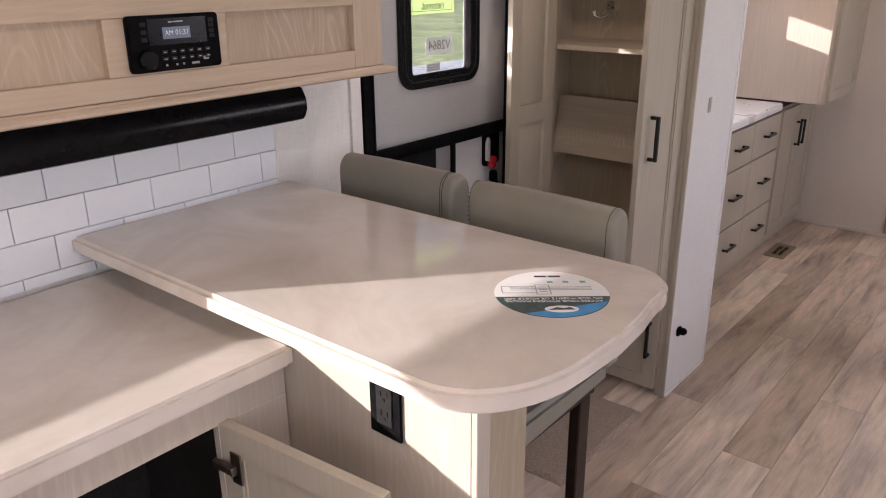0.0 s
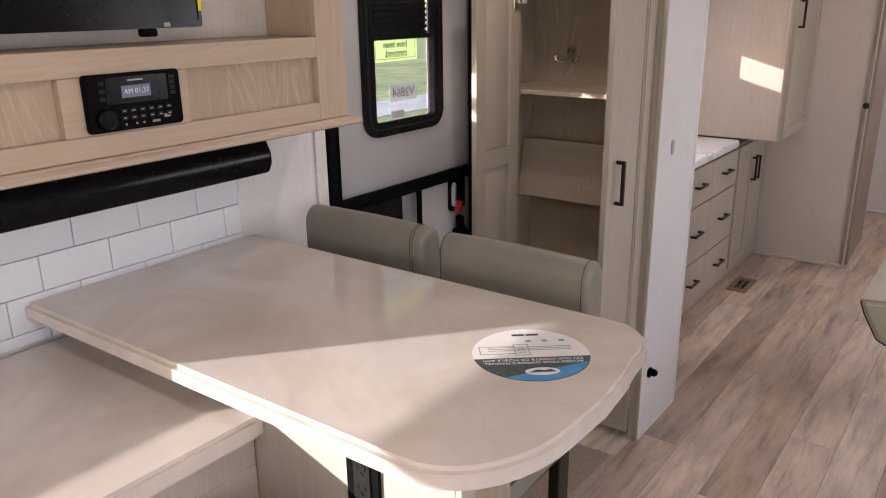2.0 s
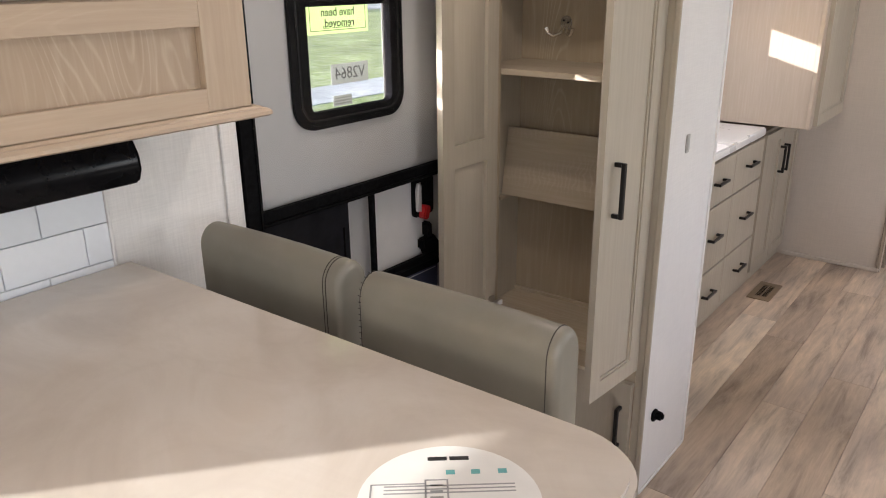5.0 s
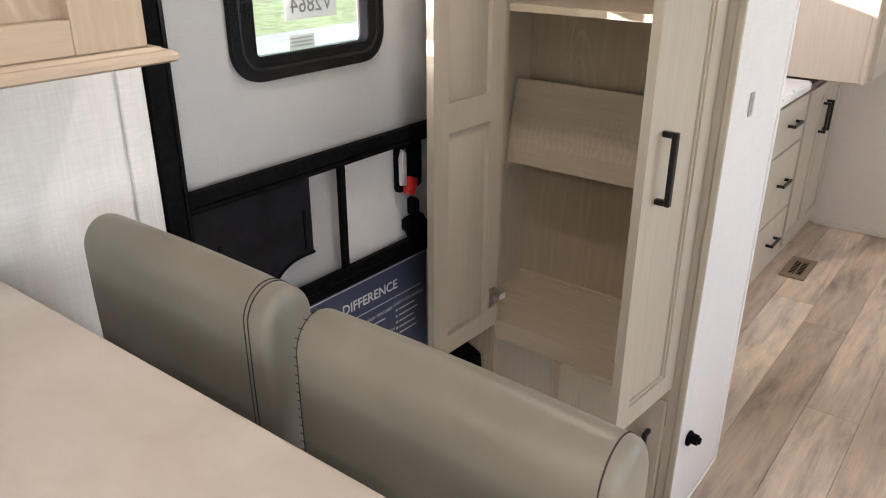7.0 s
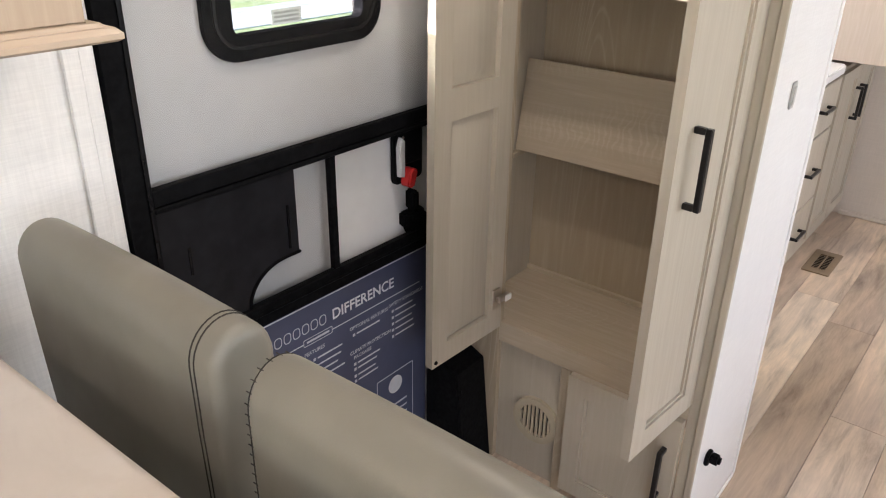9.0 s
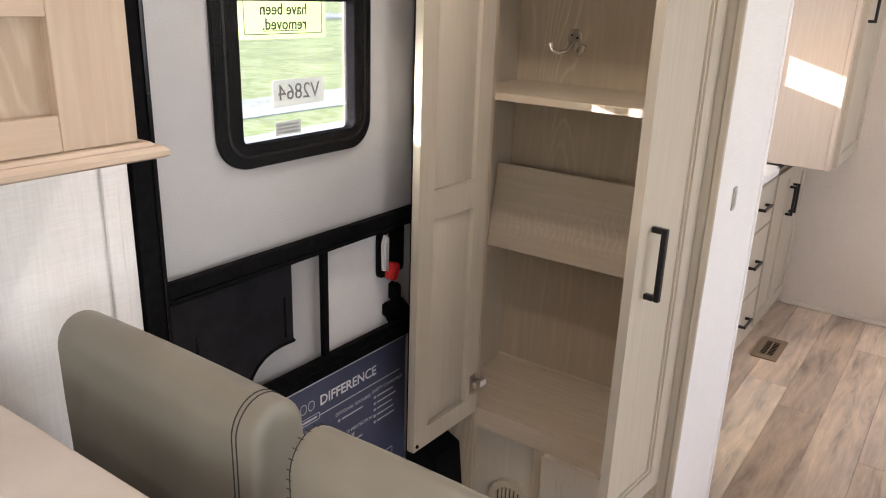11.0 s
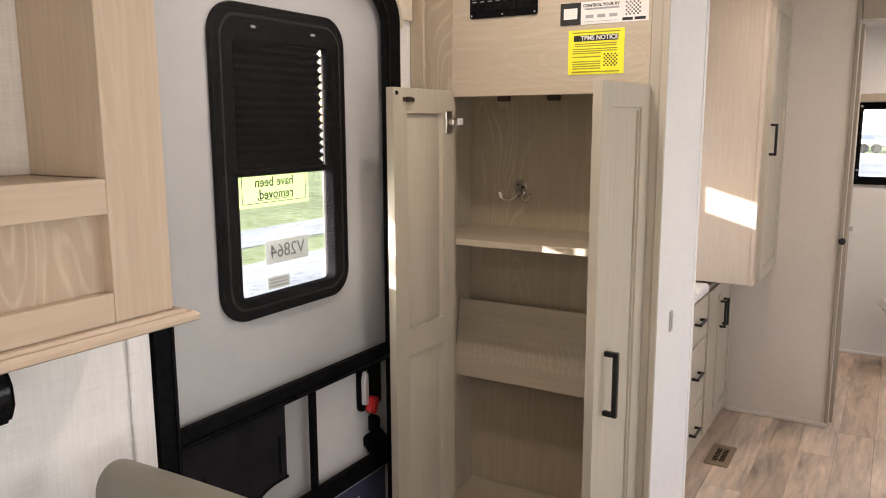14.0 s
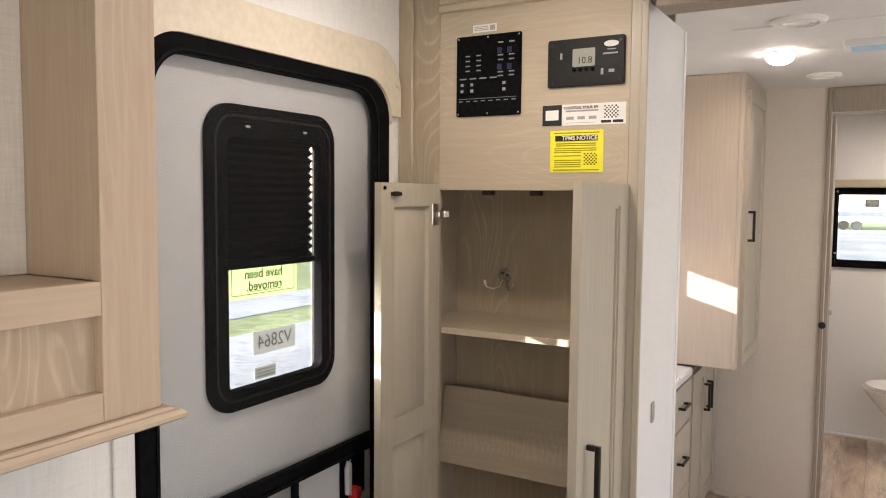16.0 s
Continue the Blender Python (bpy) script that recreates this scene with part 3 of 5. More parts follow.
for nm, (y0, y1, z0, z1), lbl in (("window_1", SINK_WINDOW, "dark framed tinted window over the worktop"), ("window_2", HALL_WINDOW, "dark framed tinted window over the vanity")):
    wn_ = thing(nm, (WX, (y0 + y1) / 2, z0), lbl, "window", kind="structure")
    part("window_frame", ring("x", rrect(y0 - 0.03, y1 + 0.0, z0 - 0.0, z1 + 0.0, 0.001, 2), rrect(y0 + 0.001, y1 - 0.001, z0 + 0.001, z1 - 0.001, 0.001, 2), WX - 0.075, WX - 0.066), black_plastic, wn_)
    part("pane", boxes([(WX - 0.06, WX - 0.057, y0, y1, z0, z1)], 0), tinted if nm == "window_1" else tinted_dark, wn_)

# backsplash of white tiles
splash = structure("backsplash", boxes([(WX + 0.0005, WX + 0.003, 0.15, 1.254, 0.86, 1.22)], 0), grout, "white brick-pattern tile backsplash with grey joints", "backsplash")
structure("trim", boxes([(WX + 0.001, WX + 0.009, 1.2545, 1.262, 0.86, 1.22)], 0.002), trim_white, "thin white edge strip of the tiles", "trim")

# ---- entry door ----
door = thing("entry_door", (-1.60, 1.96, 0.0), "grey-white trailer entry door with a black framed window", "door", kind="")
GY0, GY1, GZ0, GZ1 = 1.812, 2.104, 1.157, 1.672
part("slab", sheet_with_holes("x", (1.585, 2.337), (0.03, 1.843), [(GY0 - 0.02, GY1 + 0.02, GZ0 - 0.02, GZ1 + 0.02)], -1.622, -1.588), slab_white, door, "smooth grey-white fibreglass slab")
wf = part("window_frame", ring("x", rrect(1.760, 2.150, 1.118, 1.736, 0.062, 8), rrect(GY0, GY1, GZ0, GZ1, 0.018, 8), -1.5875, -1.577), black_plastic, door, "black rounded window frame")
part("seal", ring("x", rrect(GY0 - 0.012, GY1 + 0.012, GZ0 - 0.012, GZ1 + 0.012, 0.022, 8), rrect(GY0 + 0.002, GY1 - 0.002, GZ0 + 0.002, GZ1 - 0.002, 0.016, 8), -1.600, -1.578), seal_black, wf, "matte black rubber seal")
part("inner_lip", ring("x", rrect(1.778, 2.132, 1.137, 1.716, 0.050, 8), rrect(1.783, 2.127, 1.142, 1.711, 0.046, 8), -1.5772, -1.5745), black_satin, wf)
part("liner", ring("x", rrect(GY0 - 0.0195, GY1 + 0.0195, GZ0 - 0.0195, GZ1 + 0.0195, 0.012, 8), rrect(GY0 - 0.015, GY1 + 0.015, GZ0 - 0.015, GZ1 + 0.015, 0.010, 8), -1.6235, -1.601), charcoal, wf, "dark grey window liner")
pane = part("pane", boxes([(-1.616, -1.612, GY0 - 0.005, GY1 + 0.005, GZ0 - 0.005, GZ1 + 0.005)], 0), pane_glass, wf, "clear window glass")
pane.visible_shadow = False
# pleated blind, pulled half down
blind = bmesh.new()
pl = [(-1.604 + (0.009 if i % 2 else -0.006), 1.6785 - i * 0.00885) for i in range(31)]
rows_b = [[blind.verts.new((x, y, z)) for x, z in pl] for y in (GY0 + 0.003, GY1 - 0.0095)]
for i in range(len(pl) - 1):
    blind.faces.new((rows_b[0][i], rows_b[1][i], rows_b[1][i + 1], rows_b[0][i + 1]))
part("blind", blind, black_plastic, wf, "black pleated blind pulled half down")
part("blind_rail", boxes([(-1.606, -1.592, GY0 + 0.003, GY1 - 0.005, 1.404, 1.418)], 0.003), black_plastic, wf, "black blind bottom rail")
for y, s in ((1.870, 0.006), (2.045, 0.006)):
    part("clip", boxes([(-1.578, -1.5755, y - s, y + s, 1.692, 1.696)], 0.0005), trim_white, wf, "tiny white clip")
lab = thing("window_notice", (-1.6095, 1.92, 1.345), "yellow-green notice stuck on the door window glass", "sticker")
part("sheet", boxes([(-1.6112, -1.6104, 1.842, 2.054, 1.338, 1.46)], 0), notice_film, lab)
lettering("have been", 0.0285, (-1.6096, 1.947, 1.389), "+x", ink, lab, mirror=True, bold=0.0004)
lettering("removed.", 0.0285, (-1.6096, 1.949, 1.363), "+x", ink, lab, mirror=True, bold=0.0004)
part("underline", boxes([(-1.6103, -1.6099, 1.897, 2.002, 1.3515, 1.3528)], 0), ink, lab)
part("border", ring("x", rrect(1.853, 2.045, 1.346, 1.455, 0.002, 1), rrect(1.8545, 2.0435, 1.3475, 1.4535, 0.002, 1), -1.6103, -1.6099), ink, lab)
tag = thing("window_tag", (-1.6095, 1.98, 1.22), "small grey paper tag with a stock number on glass", "sticker")
part("sheet", boxes([(-1.6112, -1.6104, 1.914, 2.047, 1.214, 1.264)], 0), tag_film, tag)
lettering("V2864", 0.042, (-1.6096, 1.980, 1.239), "+x", soft_ink, tag, mirror=True)
tag2 = thing("window_label", (-1.6095, 1.95, 1.158), "small grey printed label low on the door glass", "sticker")
part("sheet", boxes([(-1.6112, -1.6104, 1.917, 1.983, 1.160, 1.186)], 0), tag_film, tag2)
for z in (1.164, 1.171, 1.178):
    part("print", boxes([(-1.6103, -1.6099, 1.922, 1.978, z, z + 0.0035)], 0), grey_ink, tag2)
part("latch_plate", join(prism("x", rrect(2.178, 2.268, 0.803, 0.922, 0.014), -1.588, -1.572, 0.004), boxes([(-1.572, -1.567, 2.205, 2.255, 0.845, 0.900)], 0.004)), black_plastic, door, "black door latch housing")
part("latch_lever", prism("x", [(2.180, 0.826), (2.196, 0.822), (2.196, 0.902), (2.186, 0.910), (2.178, 0.888)], -1.572, -1.558, 0.003), pale_lever, door, "bright pull lever")
part("lock_knob", turned(prism("x", rrect(-0.012, 0.012, -0.021, 0.021, 0.009, 5), -1.572, -1.546, 0.004), Matrix.Translation((0, 2.207, 0.820)) @ Matrix.Rotation(radians(-18), 4, "X")), red_plastic, door, "red lock knob")
for z in (0.838, 0.905):
    part("screw", lathe((-1.572, 2.203, z), [(0.0032, 0), (0.0028, 0.0015)], 10, "x"), chrome, door)
part("screen_latch", join(boxes([(-1.588, -1.560, 2.20, 2.265, 0.70, 0.735), (-1.588, -1.555, 2.222, 2.240, 0.735, 0.782)], 0.006, 2), lathe((-1.585, 2.245, 0.70), [(0.03, 0), (0.03, 0.025), (0.012, 0.03)], 16, "x")), black_plastic, door, "black screen door latch")
poster = thing("door_poster", (-1.585, 1.94, 0.1), "navy blue feature poster with pale print on the door", "poster")
part("sheet", boxes([(-1.5872, -1.5862, 1.63, 2.296, 0.10, 0.632)], 0), navy, poster)
part("top_line", boxes([(-1.5861, -1.5857, 1.63, 2.29, 0.617, 0.620)], 0), pale_ink, poster)
part("title_line", boxes([(-1.5861, -1.5857, 1.66, 1.912, 0.5325, 0.535)], 0), pale_ink, poster)
part("title_line", boxes([(-1.5861, -1.5857, 1.992, 2.272, 0.5325, 0.535)], 0), pale_ink, poster)
part("model_frame", ring("x", rrect(1.912, 1.992, 0.526, 0.543, 0.003, 2), rrect(1.9135, 1.9905, 0.5275, 0.5415, 0.002, 2), -1.5861, -1.5857), pale_ink, poster)
part("model_line", boxes([(-1.5861, -1.5857, 1.921, 1.983, 0.532, 0.537)], 0), pale_ink, poster)
lettering("DIFFERENCE", 0.0345, (-1.5857, 2.088, 0.567), "+x", bright_ink, poster, bold=0.0006)
for i in range(8):
    part("logo_shape", ring("x", rrect(1.793 + 0.0235 * i, 1.812 + 0.0235 * i, 0.556, 0.580, 0.008, 4), rrect(1.7950 + 0.0235 * i, 1.8100 + 0.0235 * i, 0.558, 0.578, 0.0065, 4), -1.5861, -1.5857), pale_ink, poster)
for words, y, z in (("OPTIONAL FEATURES", 2.102, 0.508), ("CLIMATE PROTECTION", 2.105, 0.446), ("PACKAGE", 2.078, 0.431), ("SAFETY STANDARDS", 2.225, 0.512), ("FEATURES", 1.94, 0.506)):
    lettering(words, 0.0125, (-1.5857, y, z), "+x", pale_ink, poster)
rows_p = []
for y0, zs in ((2.050, (0.490, 0.414, 0.400, 0.382, 0.368)), (2.175, (0.494, 0.477, 0.460, 0.443, 0.426)), (1.80, (0.485, 0.468, 0.451)), (1.935, (0.485, 0.468, 0.451, 0.434))):
    for z in zs:
        rows_p += [(-1.5861, -1.5857, y0, y0 + 0.007, z - 0.0035, z + 0.0035), (-1.5861, -1.5857, y0 + 0.012, y0 + random.uniform(0.06, 0.09), z - 0.002, z + 0.002)]
for i in range(3):
    rows_p += [(-1.5861, -1.5857, 2.145, 2.155, 0.225 - 0.02 * i, 0.235 - 0.02 * i), (-1.5861, -1.5857, 2.15, 2.225, 0.227 - 0.02 * i, 0.232 - 0.02 * i)]
for i in range(4):
    rows_p += [(-1.5861, -1.5857, 2.128 + 0.055 * (i % 2), 2.17 + 0.055 * (i % 2), 0.148 - 0.02 * (i // 2), 0.155 - 0.02 * (i // 2))]
for row_p in rows_p:
    part("print", boxes([row_p], 0), pale_ink, poster)
part("seal", join(ring("x", rrect(2.120, 2.248, 0.115, 0.325, 0.004, 2), rrect(2.122, 2.246, 0.117, 0.323, 0.003, 2), -1.5861, -1.5857), lathe((-1.5861, 2.184, 0.288), [(0.024, 0), (0.024, 0.0004)], 20, "x")), pale_ink, poster)

# ---- screen door in front of the slab ----
sd = thing("screen_door", (-1.56, 1.96, 0.0), "black framed screen door with sliding latch panel", "screen door")
part("frame", ring("x", rrect(1.579, 2.341, 0.005, 1.846, 0.10, 8, (0.006, 0.006, 1, 1)), rrect(1.621, 2.284, 0.045, 1.808, 0.075, 8, (0.006, 0.006, 1, 1)), -1.570, -1.552), black_plastic, sd, "black extruded frame")
part("lip", ring("x", rrect(1.612, 2.293, 0.035, 1.818, 0.082, 8, (0.006, 0.006, 1, 1)), rrect(1.617, 2.288, 0.04, 1.813, 0.078, 8, (0.006, 0.006, 1, 1)), -1.5525, -1.549), black_gloss, sd)
part("mid_rail", boxes([(-1.569, -1.552, 1.620, 2.285, 0.934, 0.962), (-1.566, -1.549, 1.620, 2.285, 0.924, 0.933)], 0.002), black_plastic, sd)
part("low_rail", boxes([(-1.569, -1.552, 1.620, 2.285, 0.645, 0.690), (-1.566, -1.549, 1.620, 2.285, 0.668, 0.674)], 0.002), black_plastic, sd)
part("post", boxes([(-1.568, -1.554, 1.979, 1.995, 0.690, 0.924)], 0.002), black_plastic, sd)
curve = [(1.621, 0.690), (1.775, 0.690)] + [(1.860 - 0.085 * math.cos(radians(a)), 0.690 + 0.072 * math.sin(radians(a))) for a in range(15, 91, 15)] + [(1.897, 0.762), (1.897, 0.924), (1.621, 0.924)]
slide = part("slide_panel", prism("x", curve, -1.566, -1.557, 0.002), slide_black, sd, "black sliding latch panel")
part("finger_groove", boxes([(-1.5575, -1.5555, 1.872, 1.878, 0.775, 0.86), (-1.5575, -1.5555, 1.668, 1.674, 0.80, 0.85)], 0.001), black_gloss, slide)
part("panel_rim", tube([(-1.556, u, v) for u, v in curve[1:-2]], 0.0035, 6), black_plastic, slide)
part("screen", boxes([(-1.563, -1.5625, 1.619, 2.286, 0.955, 1.81)], 0), screen_mesh, sd, "grey insect screen")
part("clear_strip", boxes([(-1.563, -1.5625, 1.775, 1.981, 0.686, 0.926)], 0), screen_mesh, sd)

# door casing: cream board arched over the opening
arc = [(radians(a)) for a in range(0, 91, 9)]
outer_c = [(2.384, 1.758)] + [(2.269 + 0.115 * math.cos(a), 1.815 + 0.115 * math.sin(a)) for a in arc] + [(1.605 - 0.115 * math.sin(a), 1.815 + 0.115 * math.cos(a)) for a in arc] + [(1.49, 1.30)]
inner_c = [(2.344, 1.758)] + [(2.239 + 0.105 * math.cos(a), 1.738 + 0.105 * math.sin(a)) for a in arc] + [(1.680 - 0.105 * math.sin(a), 1.738 + 0.105 * math.cos(a)) for a in arc] + [(1.575, 1.30)]
casing = structure("trim", prism("x", outer_c + inner_c[::-1], WX + 0.001, WX + 0.016, 0.002), cream, "cream arched board over the entry door", "trim")
single("screw_cap", lathe((WX + 0.016, 2.366, 1.838), [(0.008, 0), (0.007, 0.004), (0.003, 0.006)], 14, "x"), cream, "small cream screw cap on the door casing", "screw cap")
single("step_box", join(prism("y", [(-1.552, 0.0), (-1.44, 0.0), (-1.475, 0.31), (-1.552, 0.345)], 2.28, 2.395, 0.004), lathe((-1.46, 2.277, 0.27), [(0.006, 0), (0.004, 0.003)], 10, "y")), black_plastic, "black plastic fold-down step housing beside the door", "step")

# ---- overhead media cabinet ----
CX, CY1 = -1.376, 1.480
tvc = thing("media_cabinet", (WX, 0.5, 1.225), "light whitewashed oak wall cabinet with open niches", "cabinet")
part("stile", boxes([(CX - 0.018, CX, 1.385, CY1, 1.243, CEIL - 0.004)], 0.001), oak_z, tvc)
part("end_panel", boxes([(WX + 0.001, CX - 0.019, CY1 - 0.014, CY1 - 0.001, 1.243, CEIL - 0.004)], 0.001), oak_z, tvc)
part("upper_rail", boxes([(CX - 0.018, CX, -0.9, 1.3845, 1.391, 1.438)], 0.001), oak_y, tvc)
part("lower_rail", boxes([(CX - 0.018, CX, -0.9, 1.3845, 1.243, 1.2845)], 0.001), oak_y, tvc)
part("mid_stile", boxes([(CX - 0.018, CX, 0.758, 1.022, 1.2850, 1.3905)], 0.001), oak_y, tvc)
part("mid_stile", boxes([(CX - 0.018, CX, -0.12, 0.0, 1.2850, 1.3905)], 0.001), oak_y, tvc)
part("niche_back", boxes([(CX - 0.036, CX - 0.0185, -0.9, 1.4655, 1.26, 1.42)], 0.001), oak_flat, tvc, "recessed oak panel with bold grain")
part("shelf", boxes([(WX + 0.002, CX - 0.0185, -0.9, 1.3845, 1.421, 1.4375)], 0.001), oak_y, tvc)
part("niche_side", boxes([(WX + 0.012, CX - 0.0185, 1.386, 1.402, 1.438, CEIL - 0.004)], 0.001), oak_z, tvc)
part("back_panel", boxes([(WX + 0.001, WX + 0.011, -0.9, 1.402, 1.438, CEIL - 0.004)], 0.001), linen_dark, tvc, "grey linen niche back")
part("bottom", boxes([(WX + 0.002, CX - 0.001, -0.9, CY1 - 0.001, 1.2232, 1.2425)], 0.001), oak_y, tvc)
led = [(0.0, 1.2225), (0.0, 1.2425), (0.010, 1.2425), (0.014, 1.238), (0.020, 1.238), (0.026, 1.232), (0.026, 1.226), (0.020, 1.2225)]
LE = [Vector((CX + 0.0005, -0.9)), Vector((CX + 0.0005, CY1 + 0.0005)), Vector((WX + 0.002, CY1 + 0.0005))]
lbm, rws = bmesh.new(), []
for c, o in zip(LE, (Vector((1, 0)), Vector((1, 1)), Vector((0, 1)))):
    rws.append([lbm.verts.new((c.x + o.x * d, c.y + o.y * d, z)) for d, z in led])
for a, c in zip(rws, rws[1:]):
    for j in range(len(led)):
        lbm.faces.new((a[j], a[(j + 1) % len(led)], c[(j + 1) % len(led)], c[j]))
lbm.faces.new(rws[0][::-1]), lbm.faces.new(rws[-1])
bmesh.ops.recalc_face_normals(lbm, faces=lbm.faces[:])
part("ledge", lbm, oak_y, tvc, "stepped oak ledge moulding")

# television on its bracket
tv = thing("television", (-1.47, 0.62, 1.47), "black flat screen television with glossy frame", "television")
part("bezel", join(ring("x", rrect(0.20, 1.125, 1.468, 2.01, 0.006, 3), rrect(0.208, 1.117, 1.482, 2.002, 0.003, 3), -1.475, -1.447), boxes([(-1.50, -1.4755, 0.24, 1.10, 1.49, 1.98)], 0.01, 2)), black_gloss, tv)
part("screen", boxes([(-1.474, -1.4495, 0.208, 1.117, 1.482, 2.002)], 0), black_gloss, tv)
part("foot_tab", boxes([(-1.472, -1.452, 0.985, 1.02, 1.452, 1.468)], 0.003), black_plastic, tv)
part("sensor", boxes([(-1.4465, -1.444, 1.03, 1.045, 1.470, 1.479)], 0.001), grey_plate, tv)
part("wall_bracket", boxes([(WX + 0.0115, -1.501, 0.52, 0.76, 1.6, 1.85)], 0.004), black_plastic, tv)
part("energy_label", boxes([(-1.4466, -1.446, 1.1172, 1.1250, 1.50, 1.60), (-1.4755, -1.446, 1.1252, 1.1258, 1.50, 1.60)], 0), paper_yellow, tv, "yellow label folded over the edge")

# radio
radio = thing("radio", (CX, 0.90, 1.29), "black in-wall radio with display and button rows", "radio")
part("faceplate", prism("x", rrect(0.797, 0.996, 1.289, 1.394, 0.008), CX + 0.0005, CX + 0.013, 0.003), black_plastic, radio)
disp = part("display_window", boxes([(CX + 0.013, CX + 0.0145, 0.838, 0.965, 1.338, 1.388)], 0.0005), black_gloss, radio, "glossy black display window")
part("lcd", boxes([(CX + 0.0145, CX + 0.0149, 0.868, 0.928, 1.349, 1.371)], 0), lcd_glow, disp, "lit grey display")
lettering("AM", 0.0125, (CX + 0.0151, 0.882, 1.360), "+x", pale_ink, disp)
lettering("01:37", 0.0135, (CX + 0.0151, 0.910, 1.360), "+x", pale_ink, disp)
part("maker_mark", boxes([(CX + 0.0146, CX + 0.0149, 0.882, 0.914, 1.379, 1.382)], 0), button_print, disp)
part("volume_knob", lathe((CX + 0.013, 0.829, 1.314), [(0.019, 0), (0.0185, 0.012), (0.016, 0.015)], 24, "x"), black_gloss, radio)
for j, (y, z) in enumerate([(0.868 + 0.019 * i, z) for z in (1.312, 1.325) for i in range(6)] + [(0.829, 1.350 + 0.014 * i) for i in range(3)] + [(0.976, 1.350 + 0.010 * i) for i in range(4)]):
    part("button", boxes([(CX + 0.013, CX + 0.0155, y - 0.006, y + 0.006, z - 0.004, z + 0.004)], 0.001), charcoal, radio)
for row_b in [(CX + 0.0155, CX + 0.0158, 0.868 + 0.019 * i - 0.003, 0.868 + 0.019 * i + 0.003, z - 0.001, z + 0.001) for i in range(6) for z in (1.312, 1.325)] + [(CX + 0.0132, CX + 0.0136, 0.846, 0.857, 1.3535 + 0.014 * i, 1.356 + 0.014 * i) for i in range(3)] + [(CX + 0.0132, CX + 0.0136, y, y + 0.004, 1.298, 1.302) for y in (0.868, 0.89, 0.905)]:
    part("button_print", boxes([row_b], 0), button_print, radio)
part("usb_port", boxes([(CX + 0.013, CX + 0.0138, 0.925, 0.942, 1.2975, 1.302), (CX + 0.013, CX + 0.0138, 0.952, 0.965, 1.304, 1.311)], 0.0004), button_print, radio)

# soundbar hung under the cabinet
sb = thing("soundbar", (-1.47, 0.6, 1.13), "long black rounded soundbar under the cabinet", "soundbar")
prof = [(-1.535, 1.13), (-1.465, 1.121), (-1.443, 1.128), (-1.432, 1.15), (-1.434, 1.178), (-1.448, 1.203), (-1.475, 1.2165), (-1.535, 1.2165)]
part("body", prism("y", prof, 0.30, 1.268, 0.003), black_gloss, sb, "gloss black body")
part("end_cap", prism("y", [(-1.485 + (x + 1.485) * 0.94, 1.17 + (z - 1.17) * 0.94) for x, z in prof], 1.2685, 1.2735, 0.002), black_plastic, sb)
part("hanger", boxes([(-1.53, -1.47, y, y + 0.04, 1.2155, 1.2228) for y in (0.4,)], 0.001), black_plastic, sb)
part("hanger", boxes([(-1.53, -1.47, 0.95, 0.99, 1.2155, 1.2228)], 0.001), black_plastic, sb)

# ---- lower counter and its base cabinet ----
single("worktop", prism("z", [(WX + 0.0125, -1.3), (-0.968, -1.3), (-0.952, 0.797), (WX + 0.0125, 0.797)], 0.815, 0.855, 0.007, 4), stone_top, "beige stone-look laminate worktop along the wall", "worktop")
base = thing("base_cabinet", (-1.25, 0.2, 0.0), "pale oak base cabinet with an open door", "cabinet")
part("face_frame", join(boxes([(-0.998, -0.980, -1.3, 0.796, 0.752, 0.814)], 0.001), boxes([(-0.998, -0.980, 0.652, 0.796, 0.09, 0.7515)], 0.001), boxes([(-0.998, -0.980, -1.3, 0.20, 0.09, 0.7515)], 0.001), boxes([(-0.998, -0.980, 0.2005, 0.6515, 0.09, 0.14)], 0.001)), panel_oak, base)
# interior boards coloured near black, so the cabinet's shade is painted in
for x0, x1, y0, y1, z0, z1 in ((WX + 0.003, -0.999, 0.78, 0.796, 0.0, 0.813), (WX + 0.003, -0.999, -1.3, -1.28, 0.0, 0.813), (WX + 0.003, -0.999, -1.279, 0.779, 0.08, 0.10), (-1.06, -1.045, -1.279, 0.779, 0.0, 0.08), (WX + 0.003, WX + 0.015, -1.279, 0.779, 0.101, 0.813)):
    part("carcass_board", boxes([(x0, x1, y0, y1, z0, z1)], 0), painted_shade, base, "cabinet interior board with shade painted in")
leaf = shaker("x", 0.0, 0.36, 0.11, 0.757, -0.019, 0.0, 0.05)
swing = Matrix.Translation((-0.988, 0.652, 0)) @ Matrix.Rotation(radians(-84), 4, "Z")
cdoor = part("door", turned(leaf, swing), grey_door, base, "grey-brown cabinet door standing open")
part("hinge", turned(join(boxes([(0.0004, 0.0044, 0.032, 0.058, 0.650, 0.712)], 0.0015), boxes([(0.0044, 0.016, -0.004, 0.050, 0.672, 0.690)], 0.003)), swing), dull_nickel, cdoor, "nickel cup hinge")

